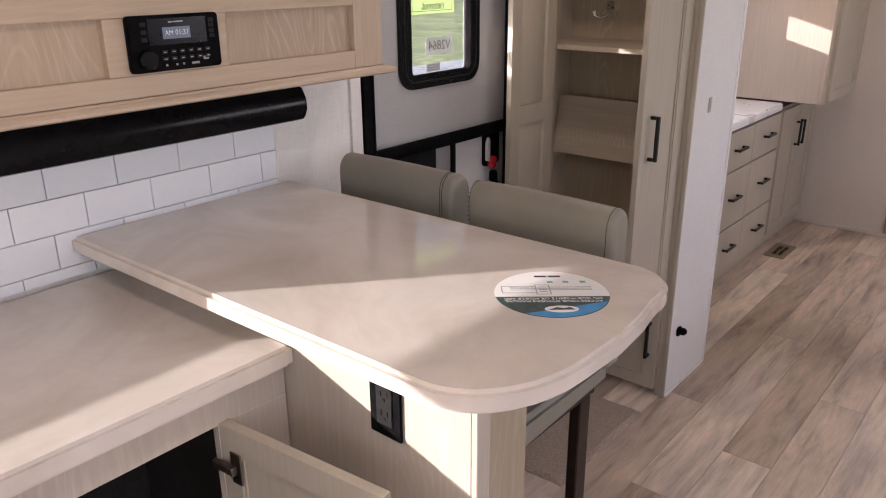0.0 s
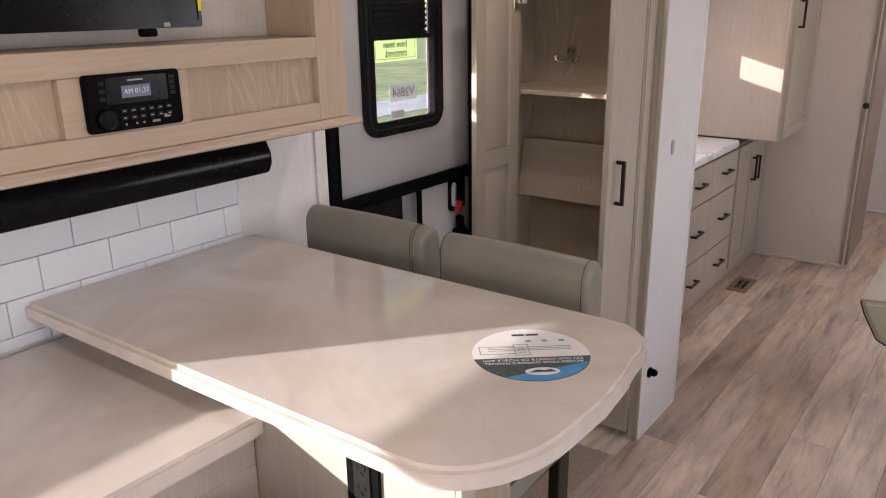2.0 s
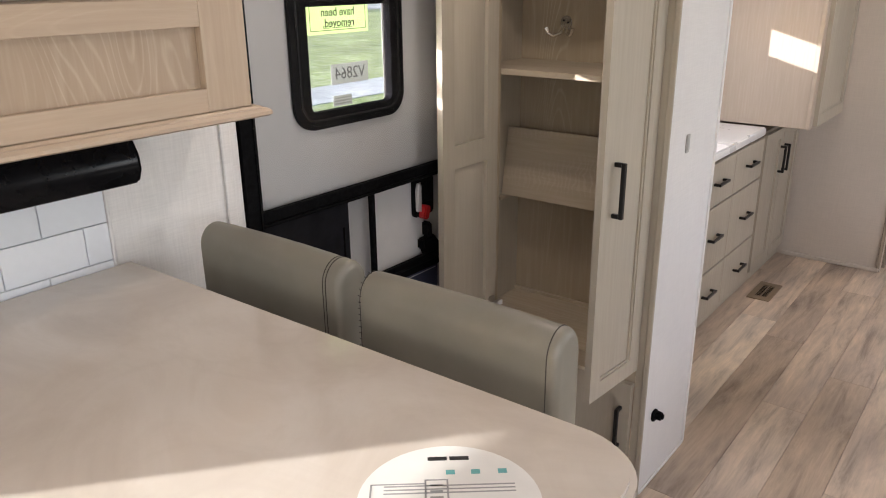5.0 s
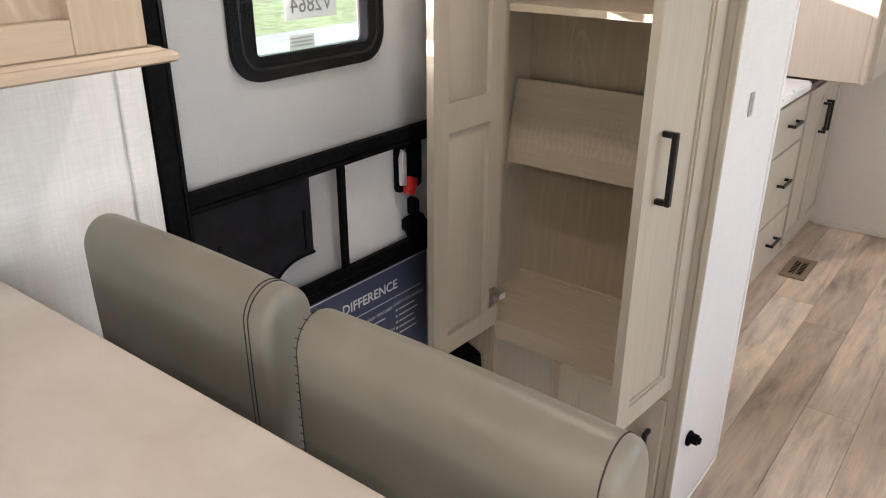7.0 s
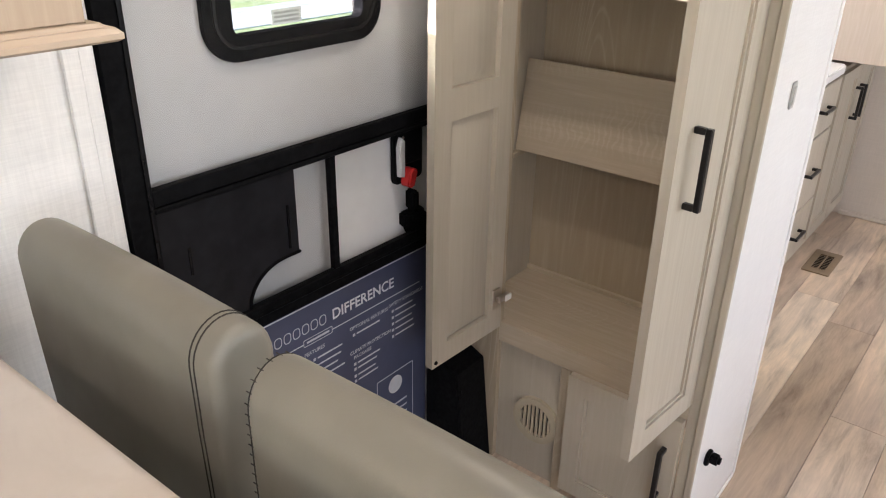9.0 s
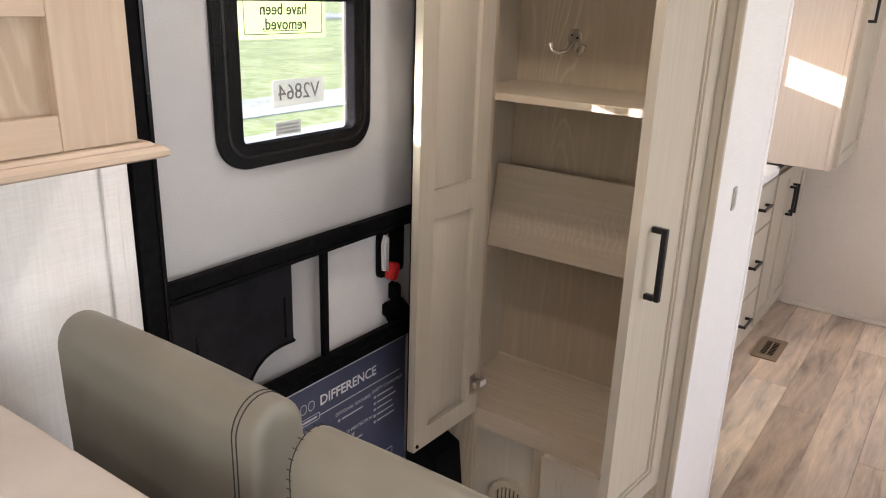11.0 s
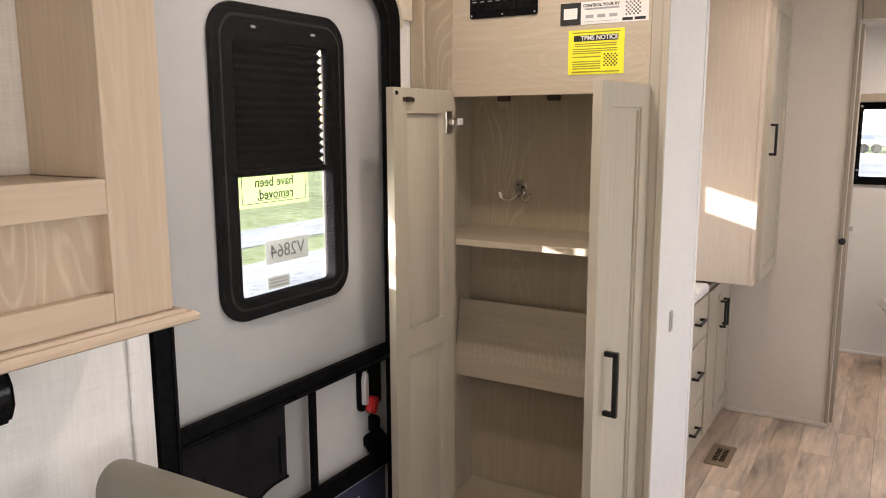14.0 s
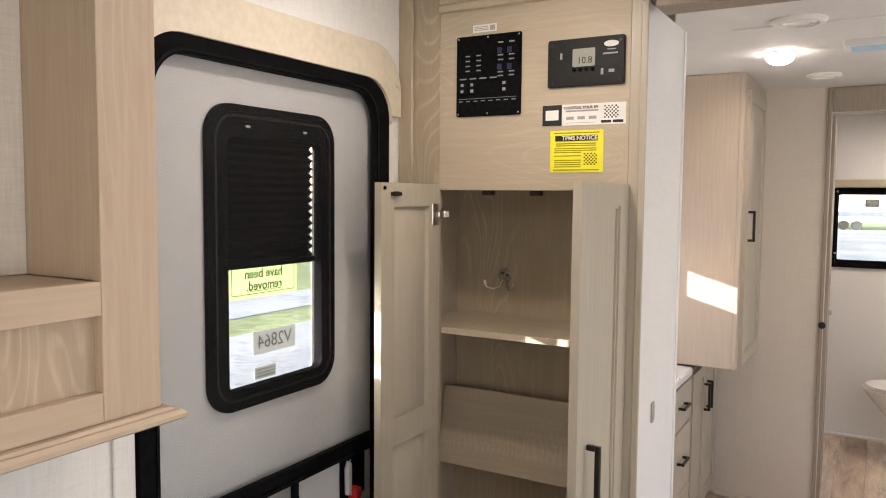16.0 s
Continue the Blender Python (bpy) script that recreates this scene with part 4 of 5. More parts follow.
# ---- peninsula ----
tip = [(-1.5485, 0.706), (-0.585, 0.722)]
tip += [(-0.585 + 0.145 * math.sin(radians(a)), 0.722 + 0.20 * (1 - math.cos(radians(a)))) for a in range(10, 91, 10)]
tip += [(-0.437, 1.02), (-0.445, 1.11), (-0.456, 1.17)]
tip += [(-0.556 + 0.096 * math.cos(radians(a)), 1.212 + 0.092 * math.sin(radians(a))) for a in range(5, 91, 10)]
tip += [(-0.62, 1.303), (-1.5485, 1.290)]
pen = thing("bar_peninsula", (-1.0, 0.86, 0.0), "bar peninsula with beige stone-look top on an oak wall", "peninsula")
part("top", prism("z", tip, 0.912, 0.95, 0.008, 4), stone_top, pen, "beige stone-look bar top with a rounded free end")
part("panel", boxes([(WX + 0.002, -0.553, 0.7985, 0.905, 0.0, 0.911)], 0.0015), panel_oak, pen)
part("end_board", boxes([(-0.552, -0.543, 0.830, 0.904, 0.0, 0.911)], 0.0012), greige_z, pen)
part("back_board", boxes([(-1.5, -0.548, 0.906, 0.935, 0.0, 0.911)], 0.0015), greige_z, pen)
part("corner_strip", boxes([(-0.552, -0.541, 0.797, 0.829, 0.0, 0.911)], 0.0012), panel_oak, pen)
out = thing("power_outlet", (-0.72, 0.798, 0.76), "black double power outlet on the peninsula wall", "outlet")
part("cover_plate", prism("y", rrect(-0.757, -0.688, 0.767, 0.882, 0.005), 0.7980, 0.7925, 0.002), black_plastic, out)
part("receptacle", prism("y", rrect(-0.740, -0.705, 0.790, 0.860, 0.003), 0.7925, 0.7900, 0.001), charcoal, out)
slots = []
for z in (0.808, 0.843):
    slots += [(-0.731, -0.728, 0.7892, 0.7902, z, z + 0.009), (-0.717, -0.714, 0.7892, 0.7902, z, z + 0.009), (-0.7245, -0.7195, 0.7892, 0.7902, z - 0.009, z - 0.004)]
for slot in slots:
    part("slot", boxes([slot], 0), brown_metal, out, "worn brass slot")

# round sticker on the bar top
stk = thing("bar_sticker", (-0.60, 1.09, 0.95), "round white and dark green manual sticker on the bar top", "sticker")
C, R, A = Vector((-0.607, 1.089)), 0.098, radians(40)
rot2 = Matrix.Rotation(A, 2)


def disc(a0, a1, z0, z1, r0=R):
    pts = [C + rot2 @ Vector((r0 * math.cos(radians(a0 + (a1 - a0) * i / 30)), r0 * math.sin(radians(a0 + (a1 - a0) * i / 30)))) for i in range(31)]
    return prism("z", [tuple(p) for p in pts], z0, z1)


def on_disc(rows, z0, z1):
    bm = boxes([(a, b, c, d, z0, z1) for a, b, c, d in rows], 0)
    return turned(bm, Matrix.Translation((C.x, C.y, 0)) @ Matrix.Rotation(A, 4, "Z"))


part("white_half", disc(-8, 188, 0.9502, 0.9506), paper_white, stk)
part("dark_half", disc(189, 351, 0.9502, 0.9506), dark_green_ink, stk)
part("blue_wave", disc(238, 338, 0.9507, 0.9509, 0.0965), blue_ink, stk)
part("logo_oval", turned(prism("z", [(0.028 * math.cos(a * 0.2618), 0.013 * math.sin(a * 0.2618)) for a in range(24)], 0.9509, 0.9512), Matrix.Translation((*(C + rot2 @ Vector((0.008, -0.066))), 0)) @ Matrix.Rotation(A, 4, "Z")), paper_white, stk, "white oval emblem")
part("logo_shape", turned(prism("z", [(-0.022, -0.004), (-0.008, 0.006), (0.004, 0.002), (0.014, 0.007), (0.022, -0.003)], 0.9512, 0.9514), Matrix.Translation((*(C + rot2 @ Vector((0.008, -0.066))), 0)) @ Matrix.Rotation(A, 4, "Z")), dark_green_ink, stk)
part("print", on_disc([(-0.07, 0.072, y, y + 0.0022) for y in (0.012, 0.018, 0.024)] + [(-0.085, -0.025, 0.0, 0.002), (-0.085, -0.025, 0.028, 0.030), (-0.085, -0.083, 0.0, 0.03), (-0.026, -0.024, -0.006, 0.036), (-0.002, -0.0, -0.006, 0.036), (-0.026, 0.0, -0.006, -0.004), (-0.026, 0.0, 0.034, 0.036)] + [(-0.020, -0.006, y, y + 0.003) for y in (0.004, 0.014, 0.024)], 0.9506, 0.9508), grey_ink, stk)
part("badge", on_disc([(-0.022, 0.000, 0.070, 0.077), (0.003, 0.025, 0.070, 0.077)], 0.9506, 0.9509), ink, stk)
part("icon", on_disc([(x, x + 0.010, 0.044, 0.052) for x in (-0.002, 0.026, 0.056)], 0.9506, 0.9509), teal_ink, stk)
for words, off in (("ACCESS YOUR OWNER'S MANUAL", -0.0345), ("ON OUR WEBSITE OR MOBILE APP!", -0.0235)):
    p2 = C + rot2 @ Vector((0.0, off))
    lettering(words, 0.0105, (p2.x, p2.y, 0.9511), "", paper_white, stk, turn=Euler((0, 0, A + math.pi)))

# ---- bar stools ----


def oval(cx, cy, a, b, n=28):
    return [(cx + a * math.cos(2 * math.pi * i / n), cy + b * math.sin(2 * math.pi * i / n)) for i in range(n)]


def bar_stool(x0, x1, y0, y1, z1, label, seams, stitched=None):
    st = thing("bar_stool", ((x0 + x1) / 2, 1.25, 0.0), label, "stool", "stools at the bar")
    z0, mid = 0.66, (y0 + y1) / 2
    half = (y1 - y0) / 2
    prof = [(mid + half * math.cos(radians(a)), z1 - 0.042 + 0.042 * math.sin(radians(a))) for a in range(0, 181, 12)] + [(y0, 0.90), (y0 + 0.002, 0.80), (y0 + 0.006, z0), (y1 + 0.004, z0), (y1 + 0.003, 0.80), (y1 + 0.001, 0.90)]
    bm, r = bmesh.new(), 0.013

    def section(x, swell=0.0):
        """Outline of the padded back across its width, drawn in over the rounded ends."""
        d = min(x - x0, x1 - x)
        ins = r - math.sqrt(max(r * r - (r - d) ** 2, 0.0)) if d < r else 0.0
        s = (x - x0) / (x1 - x0)
        sag = 0.004 * (2 * s - 1) ** 2
        k = (half - ins + swell) / half
        top = z1 - ins - sag + swell
        return [(x, mid + (u - mid) * k, z0 + (v - z0) * (top - z0) / (z1 - z0)) for u, v in prof]

    stops = [x0 + r * (1 - math.cos(radians(a))) for a in (0, 20, 40, 60, 75, 90)]
    stops += [x0 + r + (x1 - x0 - 2 * r) * i / 16 for i in range(1, 16)]
    stops += [x1 - r * (1 - math.cos(radians(a))) for a in (90, 75, 60, 40, 20, 0)]
    rows = [[bm.verts.new(q) for q in section(x)] for x in stops]
    for a, c in zip(rows, rows[1:]):
        for j in range(len(prof)):
            bm.faces.new((a[j], a[(j + 1) % len(prof)], c[(j + 1) % len(prof)], c[j]))
    bm.faces.new(rows[0][::-1]), bm.faces.new(rows[-1])
    bmesh.ops.recalc_face_normals(bm, faces=bm.faces[:])
    back = part("backrest", bm, olive_leather, st, "padded olive-grey backrest with rounded top")
    for x in seams:
        part("seam", tube(section(x, 0.0002), 0.0009, 5, True), thread, back, "dark stitched seam")
    if stitched is not None:
        line = [Vector(q) for q in section(stitched, 0.0006)[:18]]
        run, gap = 0.0, 0.011
        for p, q in zip(line, line[1:]):
            way = q - p
            while run < way.length:
                c = p + way * (run / way.length)
                part("stitch", tube([c + Vector((-0.0045, 0, 0)), c + Vector((0.0045, 0, 0.0005))], 0.0006, 5), thread, back)
                run += gap
            run -= way.length
    seat = prism("x", [(1.02, 0.60), (1.42, 0.615), (1.42, 0.655), (1.40, 0.668), (1.05, 0.672), (1.02, 0.655)], x0 + 0.01, x1 - 0.01, 0.012, 3)
    part("seat", seat, olive_leather, st, "olive-grey padded seat")
    part("seat_frame", boxes([(x0 + 0.03, x1 - 0.03, 1.04, 1.40, 0.585, 0.602)], 0.003), brown_metal, st)
    for lx in (x0 + 0.03, x1 - 0.055):
        for ly in (1.045, 1.335):
            part("leg", boxes([(lx, lx + 0.027, ly, ly + 0.045, 0.0, 0.59)], 0.003), brown_metal, st, "dark bronze square leg")
    for ry in (1.055, 1.345):
        part("foot_rail", boxes([(x0 + 0.058, x1 - 0.056, ry, ry + 0.02, 0.20, 0.222)], 0.003), brown_metal, st)
    return st


bar_stool(-1.463, -1.070, 1.384, 1.458, 1.0165, "olive-grey padded bar stool beside the wall", (-1.108, -1.101))
bar_stool(-1.020, -0.644, 1.376, 1.446, 1.0165, "olive-grey padded bar stool near the free bar end", (-1.013, -0.661), -1.013)

# entry mat
mb = bmesh.new()
nx, ny = 40, 40
gv = [[None] * (ny + 1) for _ in range(nx + 1)]
for i in range(nx + 1):
    for j in range(ny + 1):
        x, y = -1.50 + 0.565 * i / nx, 1.715 + 0.53 * j / ny
        edge = min(i, j, nx - i, ny - j)
        wob = 0.004 * noise.noise(Vector((x * 30, y * 30, 2))) if edge == 0 else 0
        gv[i][j] = mb.verts.new((x + wob, y + wob + 0.02 * (i / nx), 0.001 + (0.0 if edge == 0 else 0.010 + 0.003 * noise.noise(Vector((x * 60, y * 60, 5))))))
for i in range(nx):
    for j in range(ny):
        mb.faces.new((gv[i][j], gv[i + 1][j], gv[i + 1][j + 1], gv[i][j + 1]))
single("entry_mat", mb, mat_pile, "beige short-pile mat on the floor inside the door", "mat")

# ---- pantry closet ----
BACK = 2.70
cl = thing("pantry_closet", (-1.24, 2.55, 0.0), "greige oak pantry closet with both doors open", "closet")
OX0, OX1, OZ0, OZ1 = -1.442, -0.955, 0.420, 1.572
part("stile", boxes([(WX + 0.001, OX0, FRONT, FRONT + 0.018, 0.0, CEIL - 0.002)], 0.001), greige_z, cl)
part("stile", boxes([(OX1, SIDE - 0.013, FRONT, FRONT + 0.018, 0.0, CEIL - 0.002)], 0.001), grey_door, cl)
part("head_panel", boxes([(OX0 + 0.0004, OX1 - 0.0004, FRONT, FRONT + 0.018, OZ1, CEIL - 0.002)], 0.001), greige_x, cl, "wide oak panel with bold grain above the doors")
part("lower_rail", boxes([(OX0 + 0.0004, OX1 - 0.0004, FRONT, FRONT + 0.018, 0.366, OZ0)], 0.001), greige_x, cl)
part("mullion", boxes([(-1.262, -1.232, FRONT, FRONT + 0.018, 0.0, 0.3655)], 0.001), greige_z, cl)
part("kick_panel", boxes([(OX0 + 0.0004, -1.2625, FRONT + 0.014, FRONT + 0.018, 0.0, 0.3655)], 0.001), grey_door, cl, "recessed grey panel with a vent")
part("corner_strip", boxes([(WX + 0.001, -1.517, FRONT - 0.012, FRONT - 0.0005, 0.35, CEIL - 0.002)], 0.003), greige_z, cl)
part("top_moulding", boxes([(OX0, SIDE + 0.002, FRONT - 0.012, FRONT - 0.0005, 2.012, 2.030), (OX0, SIDE + 0.002, FRONT - 0.007, FRONT - 0.0005, 2.0305, CEIL - 0.003)], 0.003), greige_x, cl)
part("side_panel", boxes([(SIDE - 0.012, SIDE, FRONT, 2.748, 0.0, 1.985)], 0.001), white_panel, cl, "white linen-look side panel")
part("side_edge", boxes([(SIDE - 0.014, SIDE + 0.004, 2.7485, 2.762, 0.0, 1.985)], 0.002), trim_white, cl)
part("foot_strip", boxes([(SIDE + 0.0005, SIDE + 0.006, FRONT + 0.002, 2.745, 0.001, 0.012)], 0.002), trim_white, cl)
part("front_edge", boxes([(SIDE - 0.013, SIDE + 0.003, FRONT - 0.006, FRONT - 0.0005, 0.0, 1.985)], 0.002), grey_door, cl)
part("back_panel", boxes([(WX + 0.001, SIDE - 0.013, BACK, BACK + 0.012, 0.40, CEIL - 0.01)], 0), greige_z, cl, "oak grained back panel")
part("side_lining", boxes([(WX + 0.001, WX + 0.010, FRONT + 0.0185, BACK - 0.0005, 0.40, 1.60)], 0), grey_door, cl)
part("side_lining", boxes([(SIDE - 0.030, SIDE - 0.0125, FRONT + 0.0185, BACK - 0.0005, 0.40, 1.60)], 0), grey_door, cl)
part("closet_floor", boxes([(WX + 0.0105, SIDE - 0.0305, FRONT + 0.0185, BACK - 0.0005, 0.402, 0.419)], 0.001), greige_x, cl)
part("floor_cleat", boxes([(WX + 0.0115, SIDE - 0.031, BACK - 0.012, BACK - 0.001, 0.4195, 0.431)], 0.001), greige_x, cl)
part("closet_roof", boxes([(WX + 0.0105, SIDE - 0.0305, FRONT + 0.0185, BACK - 0.0005, 1.575, 1.59)], 0.001), greige_x, cl)
part("shelf", boxes([(WX + 0.0105, SIDE - 0.0305, FRONT + 0.022, BACK - 0.0005, 1.200, 1.217)], 0.001), greige_x, cl, "fixed closet shelf")
tb = boxes([(WX + 0.013, SIDE - 0.033, -0.008, 0.0, 0.0, 0.222)], 0.001)
part("tilted_shelf", turned(tb, Matrix.Translation((0, 2.600, 0.788)) @ Matrix.Rotation(radians(-9), 4, "X")), ripple_x, cl, "tilted oak shelf board")
part("shelf_stop", boxes([(WX + 0.0105, WX + 0.028, 2.565, 2.66, 0.775, 0.787)], 0.001), greige_x, cl)
part("shelf_pin", lathe((WX + 0.0105, 2.50, 0.772), [(0.006, 0), (0.006, 0.01), (0.003, 0.012)], 10, "x"), black_satin, cl, "dark shelf pin")
for x in (-1.318, -1.188):
    part("catch", boxes([(x - 0.014, x + 0.014, FRONT + 0.024, FRONT + 0.045, 1.560, 1.575)], 0.002), brown_metal, cl, "bronze roller catch")
# dark disc behind the slats, painted as the shade in their gaps
part("vent_shade_disc", prism("y", oval(-1.322, 0.175, 0.049, 0.049), FRONT + 0.0138, FRONT + 0.0128), painted_shade, cl)
vt = part("vent_grille", join(ring("y", [(-1.322 + 0.064 * math.cos(a * math.pi / 16), 0.175 + 0.064 * math.sin(a * math.pi / 16)) for a in range(32)], [(-1.322 + 0.046 * math.cos(a * math.pi / 16), 0.175 + 0.046 * math.sin(a * math.pi / 16)) for a in range(32)], FRONT + 0.0139, FRONT + 0.0015), boxes([(-1.322 - 0.046 + 0.0118 * i, -1.322 - 0.046 + 0.0118 * i + 0.006, FRONT + 0.002, FRONT + 0.0075, 0.175 - math.sqrt(max(0.045 ** 2 - (0.0118 * i - 0.043) ** 2, 1e-6)), 0.175 + math.sqrt(max(0.045 ** 2 - (0.0118 * i - 0.043) ** 2, 1e-6))) for i in range(8)], 0)), vent_beige, cl, "round beige louvred vent")
ldoor = part("low_door", shaker("y", -1.230, -0.957, 0.03, 0.368, FRONT - 0.0005, FRONT - 0.019, 0.045), grey_door, cl, "small grey lower door")
bar_handle((-0.985, FRONT - 0.019, 0.225), 0.135, (0, -1, 0), (0, 0, 1), black_satin, ldoor)

# the two tall doors, standing open


def arch_panel(y0, y1, z0, z1, x, s):
    """A raised field with bevelled shoulders on a door face at x; s: way it faces."""
    b = 0.024
    o, i = [(y0, z0), (y1, z0), (y1, z1), (y0, z1)], [(y0 + b, z0 + b), (y1 - b, z0 + b), (y1 - b, z1 - b), (y0 + b, z1 - b)]
    bm = bmesh.new()
    a = [bm.verts.new((x - s * 0.0115, *p)) for p in o]
    c = [bm.verts.new((x - s * 0.001, *p)) for p in i]
    for k in range(4):
        bm.faces.new((a[k], a[(k + 1) % 4], c[(k + 1) % 4], c[k]))
    bm.faces.new(c)
    bmesh.ops.recalc_face_normals(bm, faces=bm.faces[:])
    return bm


DZ0, DZ1, DW = 0.415, 1.587, 0.248
stile_w = 0.050
holes = [(stile_w, DW - stile_w, DZ0 + 0.05, 0.966), (stile_w, DW - stile_w, 1.030, DZ1 - 0.055)]
leaf_l = sheet_with_holes("x", (0.0, DW), (DZ0, DZ1), holes, -0.019, 0.0)
fields = [arch_panel(a + 0.001, b - 0.001, c + 0.001, d - 0.001, 0.0, 1) for a, b, c, d in holes]
swing_l = Matrix.Translation((-1.4315, FRONT - 0.012, 0)) @ Matrix.Rotation(radians(-2), 4, "Z") @ Matrix.Translation((0, -DW, 0))
dl = part("door", turned(leaf_l, swing_l), grey_door, cl, "tall panelled closet door swung open, inner face showing")
for hole, field in zip(holes, fields):
    a, b, c, d = hole
    part("raised_panel", turned(join(field, boxes([(-0.019, -0.0118, a + 0.0003, b - 0.0003, c + 0.0003, d - 0.0003)], 0)), swing_l), grey_door, dl)
for z in (0.503, 1.511):
    part("hinge", turned(join(boxes([(0.0, 0.004, DW - 0.040, DW - 0.012, z - 0.027, z + 0.027)], 0.004), boxes([(0.004, 0.017, DW - 0.03, DW + 0.012, z - 0.008, z + 0.008)], 0.003)), swing_l), chrome, dl, "nickel cup hinge")
    part("hinge_cover", turned(boxes([(0.0172, 0.022, DW - 0.012, DW + 0.010, z - 0.007, z + 0.009)], 0.0015), swing_l), trim_white, dl, "white plastic hinge cover")
part("strike", turned(boxes([(0.0, 0.005, 0.035, 0.075, 1.557, 1.566), (0.005, 0.012, 0.04, 0.055, 1.556, 1.567)], 0.001), swing_l), brown_metal, dl, "bronze catch strike")
for z in (DZ0 + 0.012, DZ1 - 0.012):
    part("bumper", turned(lathe((0.0, 0.012, z), [(0.005, 0), (0.004, 0.003)], 10, "x"), swing_l), black_plastic, dl, "black felt bumper")
swing_r = Matrix.Translation((-0.949, FRONT - 0.006, 0)) @ Matrix.Rotation(radians(-5), 4, "Z") @ Matrix.Translation((0, -DW, 0))
leaf_r = sheet_with_holes("x", (0.0, DW), (DZ0, DZ1), [(0.048, DW - 0.048, DZ0 + 0.048, DZ1 - 0.048)], -0.019, 0.0)
dr = part("door", turned(leaf_r, swing_r), grey_door, cl, "tall grey panelled closet door swung open")
part("sunk_panel", turned(boxes([(-0.016, -0.009, 0.0485, DW - 0.0485, DZ0 + 0.0485, DZ1 - 0.0485)], 0), swing_r), grey_door, dr)
part("panel_bead", turned(ring("x", rrect(0.0483, DW - 0.0483, DZ0 + 0.0483, DZ1 - 0.0483, 0.001, 1), rrect(0.054, DW - 0.054, DZ0 + 0.054, DZ1 - 0.054, 0.001, 1), -0.0095, -0.004), swing_r), grey_door, dr)
hp = swing_r @ Vector((0.0, 0.050, 0.982))
bar_handle(hp, 0.138, swing_r.to_3x3() @ Vector((1, 0, 0)), (0, 0, 1), black_satin, dr)

# coat hooks
for x in (-1.390, -1.120):
    hk = thing("coat_hook", (x, BACK - 0.004, 1.30), "brushed nickel double coat hook on the closet back", "hook", "closet coat hooks")
    part("plate", prism("y", [(x + 0.020 * math.cos(a * 0.2618), 1.330 + 0.023 * math.sin(a * 0.2618)) for a in range(24)], BACK - 0.0005, BACK - 0.006, 0.002), hook_nickel, hk)
    for dx, dz in ((-0.007, 0.004), (0.008, -0.002)):
        part("screw", lathe((x + dx, BACK - 0.008, 1.334 + dz), [(0.003, 0), (0.003, 0.002)], 10, "y"), black_satin, hk)
    for s in (-1, 1):
        part("prong", tube([(x + s * 0.004, BACK - 0.006, 1.318), (x + s * 0.012, BACK - 0.018, 1.300), (x + s * 0.028, BACK - 0.034, 1.294), (x + s * 0.041, BACK - 0.044, 1.303), (x + s * 0.046, BACK - 0.046, 1.318)], [0.0055, 0.005, 0.0045, 0.005, 0.0065], 10), hook_nickel, hk)

# panels and labels above the closet doors
FY = FRONT - 0.0005
fuse = thing("control_panel", (-1.303, FRONT, 1.753), "black switch and monitor panel above the closet", "control panel")
part("plate", prism("y", rrect(-1.391, -1.216, 1.753, 1.948, 0.005), FY, FY - 0.006, 0.002), black_plastic, fuse)
pr = [(-1.377 + dx, -1.365 + dx, FY - 0.0066, FY - 0.0060, z, z + 0.003) for dx in (0.012, 0.042) for z in (1.898, 1.886, 1.874, 1.862)]
pr += [(x, x + 0.014, FY - 0.0066, FY - 0.0060, z, z + 0.003) for x in (-1.277, -1.248) for z in (1.925, 1.895, 1.884, 1.855, 1.846)]
pr += [(-1.381 + 0.0275 * i, -1.362 + 0.0275 * i, FY - 0.0066, FY - 0.0060, 1.843, 1.846) for i in range(4)] + [(-1.383, -1.226, FY - 0.0066, FY - 0.0060, 1.7955, 1.7965)]
pr += [(-1.383 + 0.0205 * i, -1.372 + 0.0205 * i, FY - 0.0066, FY - 0.0060, 1.789, 1.791) for i in range(8)]
for row_f in pr:
    part("print", boxes([row_f], 0), button_print, fuse)
for x in (-1.372, -1.345, -1.258):
    sw = part("rocker_switch", boxes([(x - 0.010, x + 0.010, FY - 0.010, FY - 0.006, 1.806, 1.838)], 0.002), black_gloss, fuse)
    part("rocker_mark", boxes([(x - 0.004, x + 0.004, FY - 0.0108, FY - 0.010, z, z + 0.007) for z in (1.811, 1.826)], 0.002), button_print, sw)
for x, z in ((-1.272, 1.907), (-1.246, 1.907), (-1.272, 1.868), (-1.246, 1.868)):
    part("blue_key", boxes([(x - 0.006, x + 0.006, FY - 0.0085, FY - 0.006, z - 0.007, z + 0.007)], 0.0008), key_blue, fuse)
for i in range(8):
    part("rocker_blank", boxes([(-1.384 + 0.0205 * i, -1.370 + 0.0205 * i, FY - 0.0085, FY - 0.006, 1.766, 1.785)], 0.001), black_gloss, fuse)
for x, z in ((-1.385, 1.759), (-1.222, 1.759), (-1.385, 1.942), (-1.222, 1.942), (-1.304, 1.759), (-1.304, 1.942)):
    part("screw", lathe((x, FY - 0.0072, z), [(0.0022, 0), (0.0022, 0.0014)], 8, "y"), grey_plate, fuse)
sol = thing("solar_controller", (-1.057, FRONT, 1.809), "charcoal solar charge controller with a grey display", "controller")
part("plate", prism("y", rrect(-1.148, -0.966, 1.809, 1.917, 0.006), FY, FY - 0.008, 0.002), charcoal, sol)
lcd = part("lcd", prism("y", rrect(-1.087, -1.034, 1.853, 1.893, 0.003), FY - 0.008, FY - 0.0092), lcd_grey, sol, "grey digital display")
